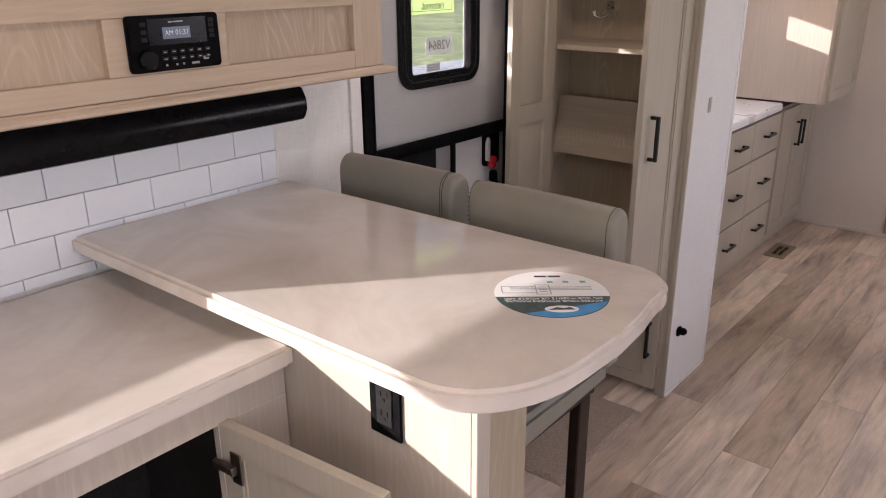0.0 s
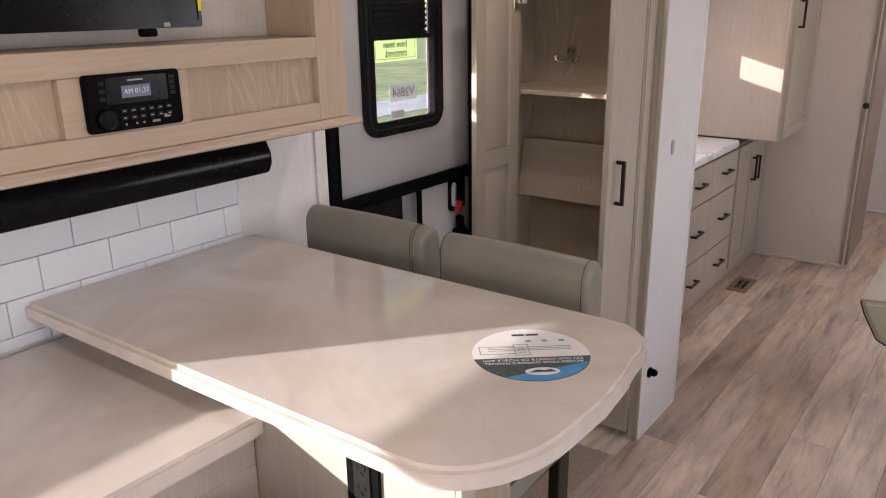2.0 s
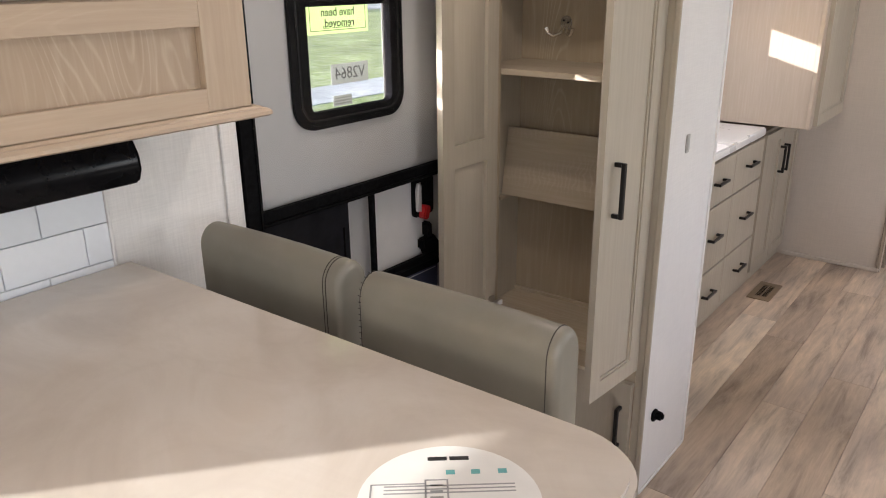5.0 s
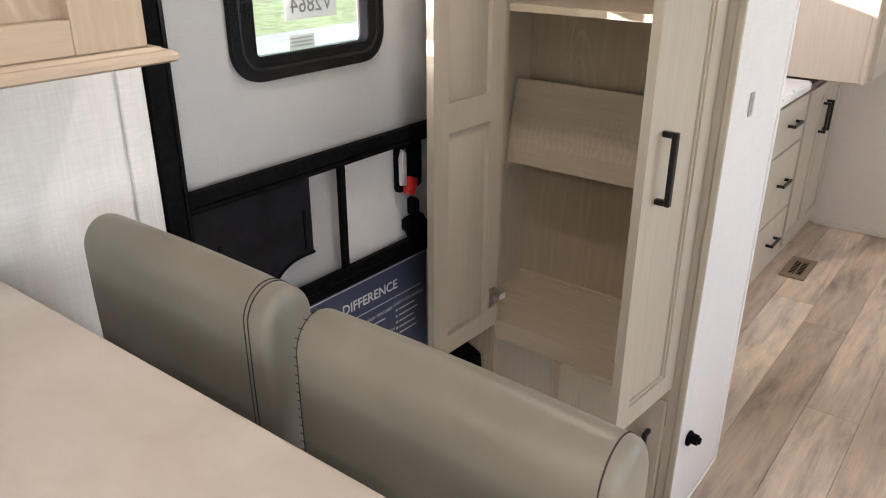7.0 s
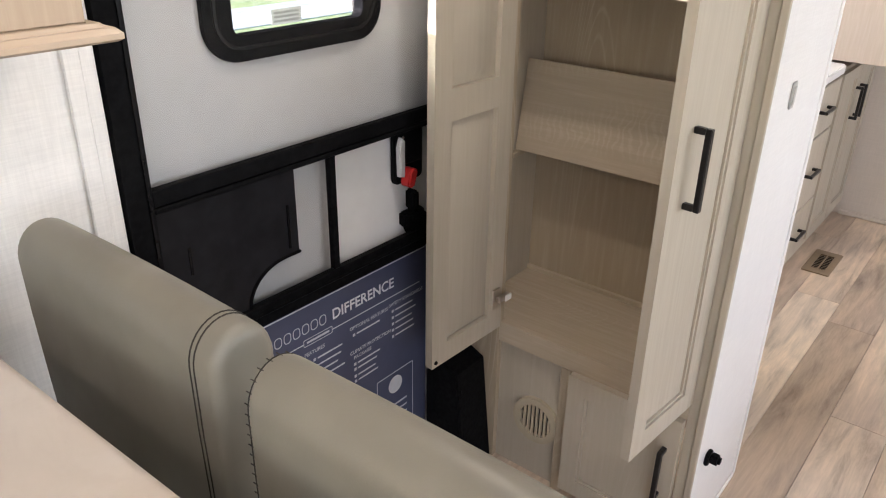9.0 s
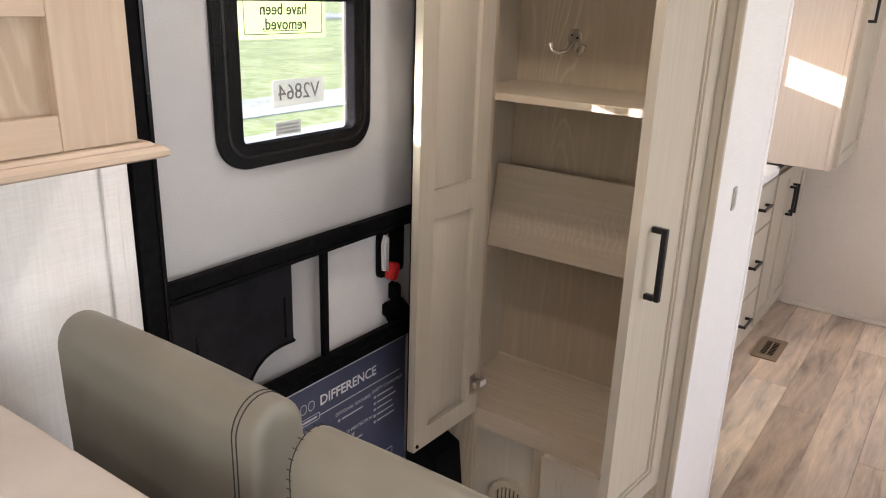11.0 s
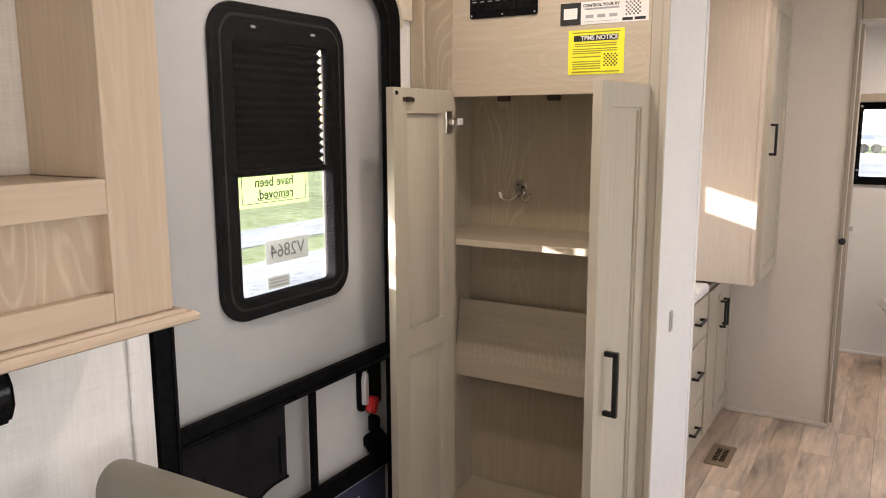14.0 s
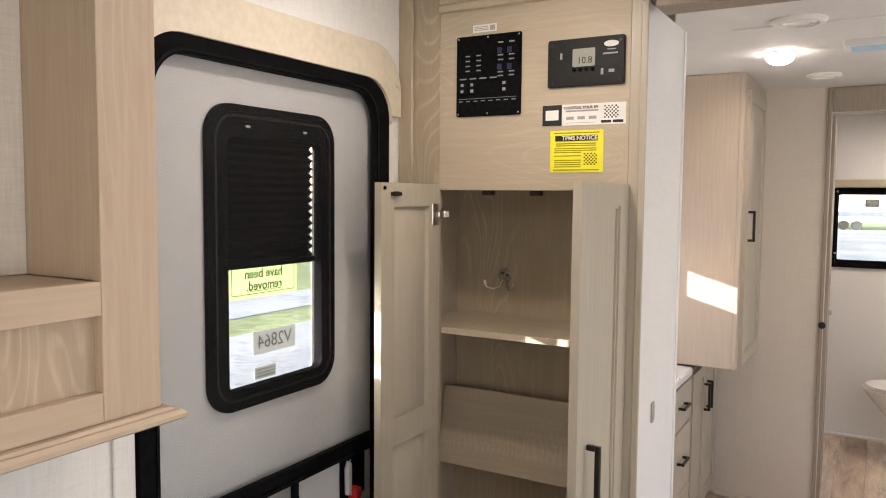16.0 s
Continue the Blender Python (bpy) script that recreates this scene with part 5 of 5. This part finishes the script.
lettering("10.8", 0.021, (-1.058, FY - 0.0094, 1.866), "-y", ink, lcd)
lettering("PV", 0.010, (-1.055, FY - 0.0094, 1.885), "-y", grey_ink, lcd)
for i in range(4):
    part("button", lathe((-1.083 + 0.0145 * i, FY - 0.0105, 1.846), [(0.0045, 0), (0.005, 0.0025)], 12, "y"), black_plastic, sol)
part("emblem", prism("y", [(-0.997 + 0.017 * math.cos(a * 0.3927), 1.899 + 0.007 * math.sin(a * 0.3927)) for a in range(16)], FY - 0.008, FY - 0.0086), paper_white, sol, "white oval emblem")
for row_s in ((-1.006, -0.986, FY - 0.0086, FY - 0.008, 1.8855, 1.888), (-1.016, -0.982, FY - 0.0086, FY - 0.008, 1.876, 1.8795), (-1.02, -1.014, FY - 0.0086, FY - 0.008, 1.832, 1.846), (-1.002, -0.989, FY - 0.0086, FY - 0.008, 1.836, 1.843), (-1.117, -1.112, FY - 0.0086, FY - 0.008, 1.872, 1.886)):
    part("print", boxes([row_s], 0), button_print, sol)
for x, z in ((-1.138, 1.905), (-0.977, 1.905), (-1.138, 1.820), (-0.977, 1.820)):
    part("screw", lathe((x, FY - 0.0095, z), [(0.0035, 0), (0.0035, 0.0018)], 10, "y"), black_satin, sol)


def paper(name, x0, x1, z0, z1, mat, label):
    th = thing(name, ((x0 + x1) / 2, FRONT, z0), label, "sticker")
    part("sheet", boxes([(x0, x1, FY - 0.0012, FY, z0, z1)], 0), mat, th)
    return th


def on_paper(th, name, rows, mat):
    part(name, boxes([(a, b, FY - 0.0016, FY - 0.0012, c, d) for a, b, c, d in rows], 0), mat, th)


ap = paper("app_label", -1.161, -0.962, 1.722, 1.770, paper_white, "white app label with a black end below the controller")
on_paper(ap, "black_end", [(-1.161, -1.113, 1.7222, 1.7698)], ink)
lettering("CONTROL YOUR RV", 0.0088, (-1.067, FY - 0.0018, 1.7615), "-y", ink, ap, bold=0.0003)
on_paper(ap, "print", [(-1.104, -1.026, 1.7525, 1.7565)] + [(-1.102 + 0.027 * i, -1.084 + 0.027 * i, 1.735, 1.742) for i in range(3)] + [(-1.104, -1.03, 1.727, 1.728)], grey_ink)
part("white_box", boxes([(-1.153, -1.121, FY - 0.0020, FY - 0.0016, 1.735, 1.758)], 0), paper_white, ap)
on_paper(ap, "code_patch", [(-1.012 + 0.0042 * i, -1.012 + 0.0042 * i + 0.0034, 1.736 + 0.0042 * j, 1.736 + 0.0042 * j + 0.0034) for i in range(8) for j in range(7) if (i + j) % 2 == 0] + [(-1.019, -0.996, 1.7252, 1.7312), (-0.992, -0.968, 1.7252, 1.7312)], ink)
yl = paper("yellow_notice", -1.1405, -1.0125, 1.6145, 1.7105, paper_yellow, "bright yellow notice with black heading")
on_paper(yl, "heading_bar", [(-1.128, -1.026, 1.686, 1.699)], ink)
lettering("TPMS NOTICE", 0.0135, (-1.069, FY - 0.0021, 1.6925), "-y", paper_white, yl, bold=0.0003)
on_paper(yl, "print", [(-1.132, -1.022, 1.7035, 1.706)] + [(-1.126, -1.03, z, z + 0.0025) for z in (1.679, 1.6745)] + [(-1.130, -1.065 if z < 1.662 else -1.028, z, z + 0.0024) for z in (1.668, 1.6635, 1.659, 1.651, 1.641, 1.636, 1.631, 1.626)] + [(-1.132, -1.022, 1.6185, 1.6215)], olive_ink)
on_paper(yl, "code_patch", [(-1.058 + 0.004 * i, -1.058 + 0.004 * i + 0.0033, 1.631 + 0.004 * j, 1.631 + 0.004 * j + 0.0033) for i in range(8) for j in range(7) if (i + j) % 2 == 0], ink)
sm = paper("serial_label", -1.348, -1.284, 1.956, 1.974, paper_white, "small white printed label over the switch panel")
on_paper(sm, "print", [(-1.344, -1.306, z, z + 0.0018) for z in (1.960, 1.964, 1.968)] + [(-1.302, -1.288, 1.959, 1.971)], grey_ink)

# switch and door stop on the white side panel
sw = thing("wall_switch", (SIDE, 2.534, 1.02), "small grey rocker switch on the white panel", "switch")
part("plate", prism("x", rrect(2.518, 2.540, 1.020, 1.070, 0.003), SIDE + 0.0005, SIDE + 0.004, 0.001), grey_plate, sw)
part("rocker", boxes([(SIDE + 0.004, SIDE + 0.006, 2.523, 2.535, 1.028, 1.062)], 0.001), grey_plate, sw)
ds = thing("door_stop", (SIDE, 2.485, 0.22), "black rubber door bumper low on the white panel", "door stop")
part("base", prism("x", rrect(2.456, 2.490, 0.226, 0.262, 0.012), SIDE + 0.0005, SIDE + 0.009, 0.002), black_plastic, ds)
part("bumper", turned(boxes([(0.0, 0.026, -0.012, 0.012, -0.012, 0.012)], 0.006, 2), Matrix.Translation((SIDE + 0.006, 2.473, 0.247))), black_plastic, ds)

# ---- hall: vanity, tall cabinet ----
VX = -1.185
van = thing("vanity_cabinet", (-1.37, 3.8, 0.0), "greige drawer cabinet with black pulls along the hall", "cabinet")
# darker taupe than the fronts: gap shade is put into the carcass colour
part("carcass", boxes([(WX + 0.002, VX, 2.78, 4.836, 0.055, 0.770)], 0.001), brown_trim, van, "frame coloured darker as painted shade in the gaps between fronts")
part("toe_kick", boxes([(WX + 0.002, VX - 0.012, 2.78, 4.836, 0.0, 0.0545)], 0), grey_door, van)
for y0, y1 in ((3.02, 3.405), (3.412, 3.800), (3.807, 4.198)):
    for z0, z1 in ((0.570, 0.755), (0.285, 0.563), (0.065, 0.278)):
        d = part("drawer", boxes([(VX + 0.0005, VX + 0.018, y0, y1, z0, z1)], 0.003), grey_door, van, "flat greige drawer front")
        bar_handle((VX + 0.018, (y0 + y1) / 2, (z0 + z1) / 2 + 0.008), 0.115, (1, 0, 0), (0, 1, 0), black_satin, d)
for y0, y1, hy in ((4.235, 4.52, 4.490), (4.527, 4.81, 4.556)):
    d = part("door", shaker("x", y0, y1, 0.075, 0.755, VX + 0.0005, VX + 0.018, 0.05), grey_door, van, "greige recessed-panel door")
    bar_handle((VX + 0.018, hy, 0.60), 0.135, (1, 0, 0), (0, 0, 1), black_satin, d)
part("top", prism("z", [(WX + 0.002, 2.785), (-1.157, 2.785)] + [(-1.175 + 0.018 * math.cos(radians(a)), 4.152 + 0.018 * math.sin(radians(a))) for a in range(0, 91, 15)] + [(WX + 0.002, 4.170)], 0.772, 0.808, 0.005), counter_white, van, "white laminate vanity top")
tall = thing("tall_wall_cabinet", (-1.27, 4.5, 0.815), "greige oak wall cabinet hung up to the ceiling", "cabinet")
part("body", boxes([(WX + 0.002, -1.000, 4.172, 4.838, 0.815, CEIL - 0.002)], 0.001), hall_grey, tall)
part("corner_post", boxes([(-0.9995, -0.982, 4.168, 4.225, 0.813, CEIL - 0.002)], 0.002), hall_grey, tall)
part("face_frame", boxes([(-0.9995, -0.985, 4.2255, 4.838, 0.813, CEIL - 0.002)], 0.001), hall_grey, tall)
td = part("door", shaker("x", 4.235, 4.735, 0.820, 2.025, -0.9845, -0.966, 0.05), grey_door, tall, "tall greige recessed-panel door")
bar_handle((-0.966, 4.275, 1.435), 0.135, (1, 0, 0), (0, 0, 1), black_satin, td)

# floor register
reg = thing("floor_register", (-1.080, 4.218, 0.0), "tan louvred heat register in the floor", "floor vent")
part("frame", ring("z", rrect(-1.132, -1.028, 4.103, 4.338, 0.004, 2), rrect(-1.107, -1.053, 4.143, 4.298, 0.002, 2), 0.0004, 0.006), register_tan, reg)
# flat black sheet stands in for the shade of the duct below
part("duct_shade_sheet", boxes([(-1.107, -1.053, 4.143, 4.298, 0.0004, 0.0012)], 0), black_plastic, reg)
for i in range(9):
    part("louvre", turned(boxes([(-0.027, 0.027, -0.0028, 0.0028, -0.0006, 0.0006)], 0), Matrix.Translation((-1.080, 4.154 + 0.0165 * i, 0.0036)) @ Matrix.Rotation(radians(-14), 4, "X")), register_tan, reg)
part("mid_bar", boxes([(-1.0825, -1.0775, 4.143, 4.298, 0.0014, 0.0055)], 0), register_tan, reg)

# ---- ceiling fittings ----


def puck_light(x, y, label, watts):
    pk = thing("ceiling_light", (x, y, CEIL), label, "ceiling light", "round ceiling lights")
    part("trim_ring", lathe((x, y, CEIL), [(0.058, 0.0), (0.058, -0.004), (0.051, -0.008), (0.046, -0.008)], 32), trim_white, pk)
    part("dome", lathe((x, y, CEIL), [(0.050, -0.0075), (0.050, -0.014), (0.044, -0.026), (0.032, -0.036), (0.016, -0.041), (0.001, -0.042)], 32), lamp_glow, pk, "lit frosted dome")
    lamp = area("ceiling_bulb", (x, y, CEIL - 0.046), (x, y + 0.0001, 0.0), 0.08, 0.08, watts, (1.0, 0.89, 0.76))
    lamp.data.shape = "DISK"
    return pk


puck_light(-0.81, 3.80, "lit round ceiling light in the hall", 0.65)
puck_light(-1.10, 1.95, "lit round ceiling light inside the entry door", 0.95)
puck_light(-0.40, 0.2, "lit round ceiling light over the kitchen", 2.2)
# added lamp, out of view, that brightens the bathroom
puck_light(-0.15, 5.6, "unseen ceiling light added to brighten the bathroom", 3.4)


def ceiling_vent(x, y, r, label):
    cv = thing("ceiling_vent", (x, y, CEIL), label, "ceiling vent", "round ceiling vents")
    part("collar", lathe((x, y, CEIL), [(r, 0.0), (r, -0.006), (r * 0.88, -0.014), (r * 0.72, -0.014), (r * 0.70, -0.004)], 32), trim_white, cv)
    part("damper", turned(lathe((0, 0, 0), [(r * 0.66, -0.004), (r * 0.6, -0.010), (0.001, -0.012)], 32), Matrix.Translation((x, y, CEIL - 0.002)) @ Matrix.Rotation(radians(6), 4, "X")), trim_white, cv)
    part("knob", lathe((x + r * 0.45, y, CEIL - 0.012), [(0.006, 0), (0.005, -0.006)], 10), trim_white, cv)


ceiling_vent(-0.70, 3.25, 0.080, "round white air outlet in the hall ceiling")
ceiling_vent(-0.70, 4.40, 0.070, "round white air outlet near the bathroom")
al = thing("ceiling_alarm", (-0.52, 3.70, CEIL), "white ceiling alarm with blue film", "alarm")
part("housing", prism("z", rrect(-0.60, -0.44, 3.64, 3.77, 0.012), CEIL - 0.022, CEIL - 0.0005, 0.004), trim_white, al)
part("film", boxes([(-0.575, -0.455, 3.655, 3.755, CEIL - 0.0235, CEIL - 0.0222)], 0), speckled("pale_blue_film", (0.30, 0.55, 0.72), 0.3), al, "pale blue protective film")

# ---- bathroom beyond ----
bdoor = thing("bathroom_door", (-0.67, 5.0, 0.0), "taupe bathroom door standing open into the bathroom", "door")
part("slab", turned(boxes([(-0.030, 0.0, 0.0, 0.60, 0.012, 1.955)], 0.002), Matrix.Translation((-0.672, 4.88, 0)) @ Matrix.Rotation(radians(2), 4, "Z")), brown_trim, bdoor)
part("latch", boxes([(-0.672, -0.655, 4.90, 4.935, 0.985, 1.008)], 0.003), grey_plate, bdoor)
part("knob", lathe((-0.690, 4.835, 0.945), [(0.010, 0.0), (0.018, -0.018), (0.016, -0.028), (0.006, -0.032)], 16, "y"), black_satin, bdoor)
bw = thing("bathroom_window", (-0.28, 6.30, 1.13), "black framed bathroom window with a raised shade", "window", kind="")
part("frame", ring("y", rrect(-0.75, 0.18, 1.115, 1.63, 0.02, 4), rrect(-0.705, 0.135, 1.165, 1.585, 0.01, 4), 6.285, 6.299), black_plastic, bw)
bp = part("pane", boxes([(-0.72, 0.15, 6.33, 6.334, 1.15, 1.60)], 0), pane_glass, bw)
bp.visible_shadow = False
part("shade_rail", boxes([(-0.78, 0.2, 6.235, 6.284, 1.632, 1.682)], 0.004), vent_beige, bw, "tan shade head rail")
part("shade_cord", tube([(-0.715, 6.275, 1.632), (-0.715, 6.278, 1.14)], 0.002, 6), black_satin, bw)
part("shade_guide", boxes([(-0.722, -0.708, 6.270, 6.284, 1.20, 1.212), (-0.722, -0.708, 6.270, 6.284, 1.60, 1.612)], 0.002), grey_plate, bw)
structure("baseboard", boxes([(-1.2, 1.36, 6.285, 6.299, 0.0015, 0.02)], 0.003), bath_white, "low white strip at the bathroom wall", "baseboard")
tl = thing("toilet", (-0.27, 5.95, 0.0), "white porcelain pedestal toilet on the bathroom floor", "toilet")


pb, prow = bmesh.new(), []
for a, b, dx, z in ((0.150, 0.125, 0.02, 0.0), (0.145, 0.12, 0.02, 0.02), (0.118, 0.098, 0.02, 0.06), (0.100, 0.085, 0.02, 0.16), (0.112, 0.10, 0.0, 0.25), (0.165, 0.15, -0.02, 0.34), (0.205, 0.175, -0.03, 0.395), (0.21, 0.178, -0.03, 0.41)):
    prow.append([pb.verts.new((x, y, z)) for x, y in oval(-0.27 + dx, 5.95, a, b)])
for a, c in zip(prow, prow[1:]):
    for j in range(28):
        pb.faces.new((a[j], a[(j + 1) % 28], c[(j + 1) % 28], c[j]))
pb.faces.new(prow[0][::-1]), pb.faces.new(prow[-1])
bmesh.ops.recalc_face_normals(pb, faces=pb.faces[:])
part("bowl", pb, porcelain, tl)
part("seat", prism("z", oval(-0.30, 5.95, 0.222, 0.186), 0.412, 0.428, 0.005), porcelain, tl, "white toilet seat")
part("lid", prism("z", oval(-0.295, 5.95, 0.216, 0.182), 0.4295, 0.447, 0.007), porcelain, tl, "closed white lid")
part("tank", boxes([(-0.08, 0.09, 5.78, 6.12, 0.30, 0.55)], 0.02, 3), porcelain, tl)

# ---- a recliner across the aisle ----
rec = thing("recliner", (0.4, 3.2, 0.0), "cream leatherette recliner with its footrest raised", "recliner")
part("footrest", prism("y", [(-0.352, 0.50), (-0.335, 0.455), (-0.285, 0.365), (-0.225, 0.338), (0.06, 0.36), (0.06, 0.515), (-0.15, 0.522)], 2.93, 3.46, 0.016, 3), cream_leather, rec, "raised padded footrest with a pointed edge")
part("seam", tube([(-0.350, 2.935, 0.498), (-0.333, 2.931, 0.455), (-0.283, 2.931, 0.367), (-0.223, 2.931, 0.340)], 0.003, 6), thread, rec)
part("base", boxes([(0.0, 0.78, 2.92, 3.47, 0.04, 0.36)], 0.02, 2), cream_leather, rec)
part("seat", boxes([(0.065, 0.70, 2.93, 3.46, 0.361, 0.50)], 0.04, 3), cream_leather, rec)
part("backrest", boxes([(0.702, 0.92, 2.93, 3.46, 0.361, 1.02)], 0.05, 3), cream_leather, rec)

# ---- outdoors ----
GZ = -0.75
gb = bmesh.new()
gq = [gb.verts.new((x, y, GZ)) for x, y in ((-600, -600), (600, -600), (600, 600), (-600, 600))]
gb.faces.new(gq)
tagged(mesh_ob("ground", gb, grass_mat), "sunlit green grass around the trailer", "ground", kind="structure")
structure("pavement", boxes([(-9.4, -4.2, -30, 45, GZ - 0.01, GZ + 0.015)], 0), gravel_mat, "pale gravel lane beside the trailer", "gravel lane")
structure("pavement", boxes([(-12.4, -10.7, -30, 45, GZ - 0.01, GZ + 0.015)], 0), gravel_mat, "pale gravel strip between grass", "gravel lane")
structure("road", boxes([(-47, -39, -200, 200, GZ - 0.01, GZ + 0.02)], 0), road_mat, "pale far road beyond the lawn", "road")
structure("road", boxes([(-4, 60, 12.0, 64.0, GZ - 0.01, GZ + 0.018)], 0), road_mat, "pale lot road behind the trailer", "road")


def far_trailer(x, y, length, turn, label):
    tr = thing("travel_trailer", (x, y, GZ), label, "trailer", "parked trailers on the lot")
    m = Matrix.Translation((x, y, GZ)) @ Matrix.Rotation(radians(turn), 4, "Z")
    part("body", turned(prism("y", [(-length / 2, 0.55), (length / 2 - 0.4, 0.55), (length / 2, 1.2), (length / 2 - 0.2, 3.1), (-length / 2, 3.2)], -1.2, 1.2, 0.08), m), rv_white, tr)
    part("stripe", turned(boxes([(-length / 2 + 0.3, length / 2 - 0.5, -1.215, -1.202, 1.0, 1.35)], 0), m), rv_stripe, tr)
    for wx in (-length * 0.25, length * 0.12):
        part("window", turned(boxes([(wx, wx + 0.9, -1.22, -1.202, 1.7, 2.3)], 0), m), black_gloss, tr)
    for wx in (-0.4, 0.45):
        part("wheel", turned(lathe((wx, -1.2, 0.36), [(0.36, 0), (0.36, 0.25), (0.15, 0.26)], 20, "y"), m), rubber, tr)


far_trailer(-2.5, 66, 8, 0, "white travel trailer parked behind the lane")
far_trailer(7.0, 67, 7, 0, "white travel trailer at the far side")


def far_tree(x, y, h, seed, label):
    rng = random.Random(seed)
    tr = thing("tree", (x, y, GZ), label, "tree", "trees at the lot edge")
    limbs = [tube([(x, y, GZ), (x + 0.1, y, GZ + h * 0.3), (x - 0.05, y + 0.1, GZ + h * 0.55), (x, y, GZ + h * 0.8)], [0.24, 0.19, 0.13, 0.05], 8)]
    tips = []
    for i in range(11):
        a, z = rng.uniform(0, 6.283), GZ + h * rng.uniform(0.3, 0.7)
        r = h * rng.uniform(0.16, 0.32)
        e = Vector((x + r * math.cos(a), y + r * math.sin(a), z + h * rng.uniform(0.1, 0.24)))
        limbs.append(tube([(x, y, z), (Vector((x, y, z)) + e) / 2 + Vector((0, 0, 0.15)), e], [0.09, 0.06, 0.02], 6))
        tips.append(e)
    part("trunk", join(*limbs), bark_mat, tr)
    verts, faces = [], []
    for e in tips + [Vector((x, y, GZ + h * 0.85))]:
        for _ in range(130):
            c = e + Vector((rng.gauss(0, 1), rng.gauss(0, 1), rng.gauss(0, 0.8))) * h * 0.085
            u = Vector((rng.gauss(0, 1), rng.gauss(0, 1), rng.gauss(0, 1))).normalized() * 0.17
            v = u.orthogonal().normalized() * 0.12
            k = len(verts)
            verts += [c - u, c + v, c + u, c - v]
            faces.append((k, k + 1, k + 2, k + 3))
    me = bpy.data.meshes.new("crown")
    me.from_pydata(verts, [], faces)
    me.materials.append(leaf_mat)
    ob = new("crown", me)
    ob.parent, ob.matrix_parent_inverse = tr, tr.matrix_world.inverted()


for i, (x, y, h) in enumerate(((-54, 22, 8), (-56, 44, 9), (-52, 66, 8), (-14, 80, 9), (-2, 82, 8), (10, 80, 9))):
    far_tree(x, y, h, i, "leafy broad tree at the edge of the lot")

# ---- pieces of the splash and the floor ----
TW, TH = 0.152, 0.0755
rows_t = [(0.8105, 1.053), (0.886, 0.978), (0.9615, 1.053), (1.037, 0.978), (1.1125, 1.053), (1.188, 0.978)]
shared = {}


def piece(name, size, at, mat, parent, b=0.001):
    """One tile or plank; alike sizes share a mesh."""
    key = (name, *(round(s, 4) for s in size), mat.name)
    if key not in shared:
        sx, sy, sz = size
        bm = boxes([(-sx / 2, sx / 2, -sy / 2, sy / 2, -sz / 2, sz / 2)], 0)
        top = [e for e in bm.edges if all(v.co.z > 0 for v in e.verts)] if name == "plank" else [e for e in bm.edges if all(v.co.x > 0 for v in e.verts)]
        bmesh.ops.bevel(bm, geom=top, offset=b, segments=1, affect="EDGES")
        me = bpy.data.meshes.new(name)
        bm.to_mesh(me), bm.free()
        me.materials.append(mat)
        shared[key] = me
    ob = new(name, shared[key])
    ob.parent = parent
    ob.location = at
    return ob


for z0, yj in rows_t:
    z0, z1 = max(z0, 0.8605), min(z0 + TH, 1.2195)
    start = yj - TW * math.ceil((yj - 0.152) / TW)
    y = start
    while y < 1.2535:
        a, b = max(y, 0.152), min(y + TW, 1.2535)
        if b - a > 0.012:
            piece("tile", (0.007, b - a - 0.0018, z1 - z0 - 0.0018), (WX + 0.0062, (a + b) / 2, (z0 + z1) / 2), tile_white, splash)
        y += TW

PW, PL = 0.1525, 1.285
rng = random.Random(11)
x, col = -1.547 - PW, 0
while x < 1.36:
    a0, a1 = max(x, WX + 0.002), min(x + PW, 1.358)
    off = PL - ((0.62, 2.90, 1.55, 3.24, 2.62, 2.46, 1.893, 2.225, 2.75, 1.98, 3.05)[col % 11] + 0.6) % PL
    y = -0.6 - off
    while y < 6.296 and a1 - a0 > 0.02:
        b0, b1 = max(y, -0.6), min(y + PL, 6.296)
        if b1 - b0 > 0.03:
            piece("plank", (a1 - a0 - 0.0010, b1 - b0 - 0.0010, 0.0058), ((a0 + a1) / 2, (b0 + b1) / 2, -0.0029), plank_mat, floor, 0.0007)
        y += PL
    x += PW
    col += 1
structure("floor_rear", boxes([(WX, 1.36, -3.0, -0.6005, -0.0055, 0.0)], 0), plank_mat, "grey-brown plank floor at the rear", "floor")
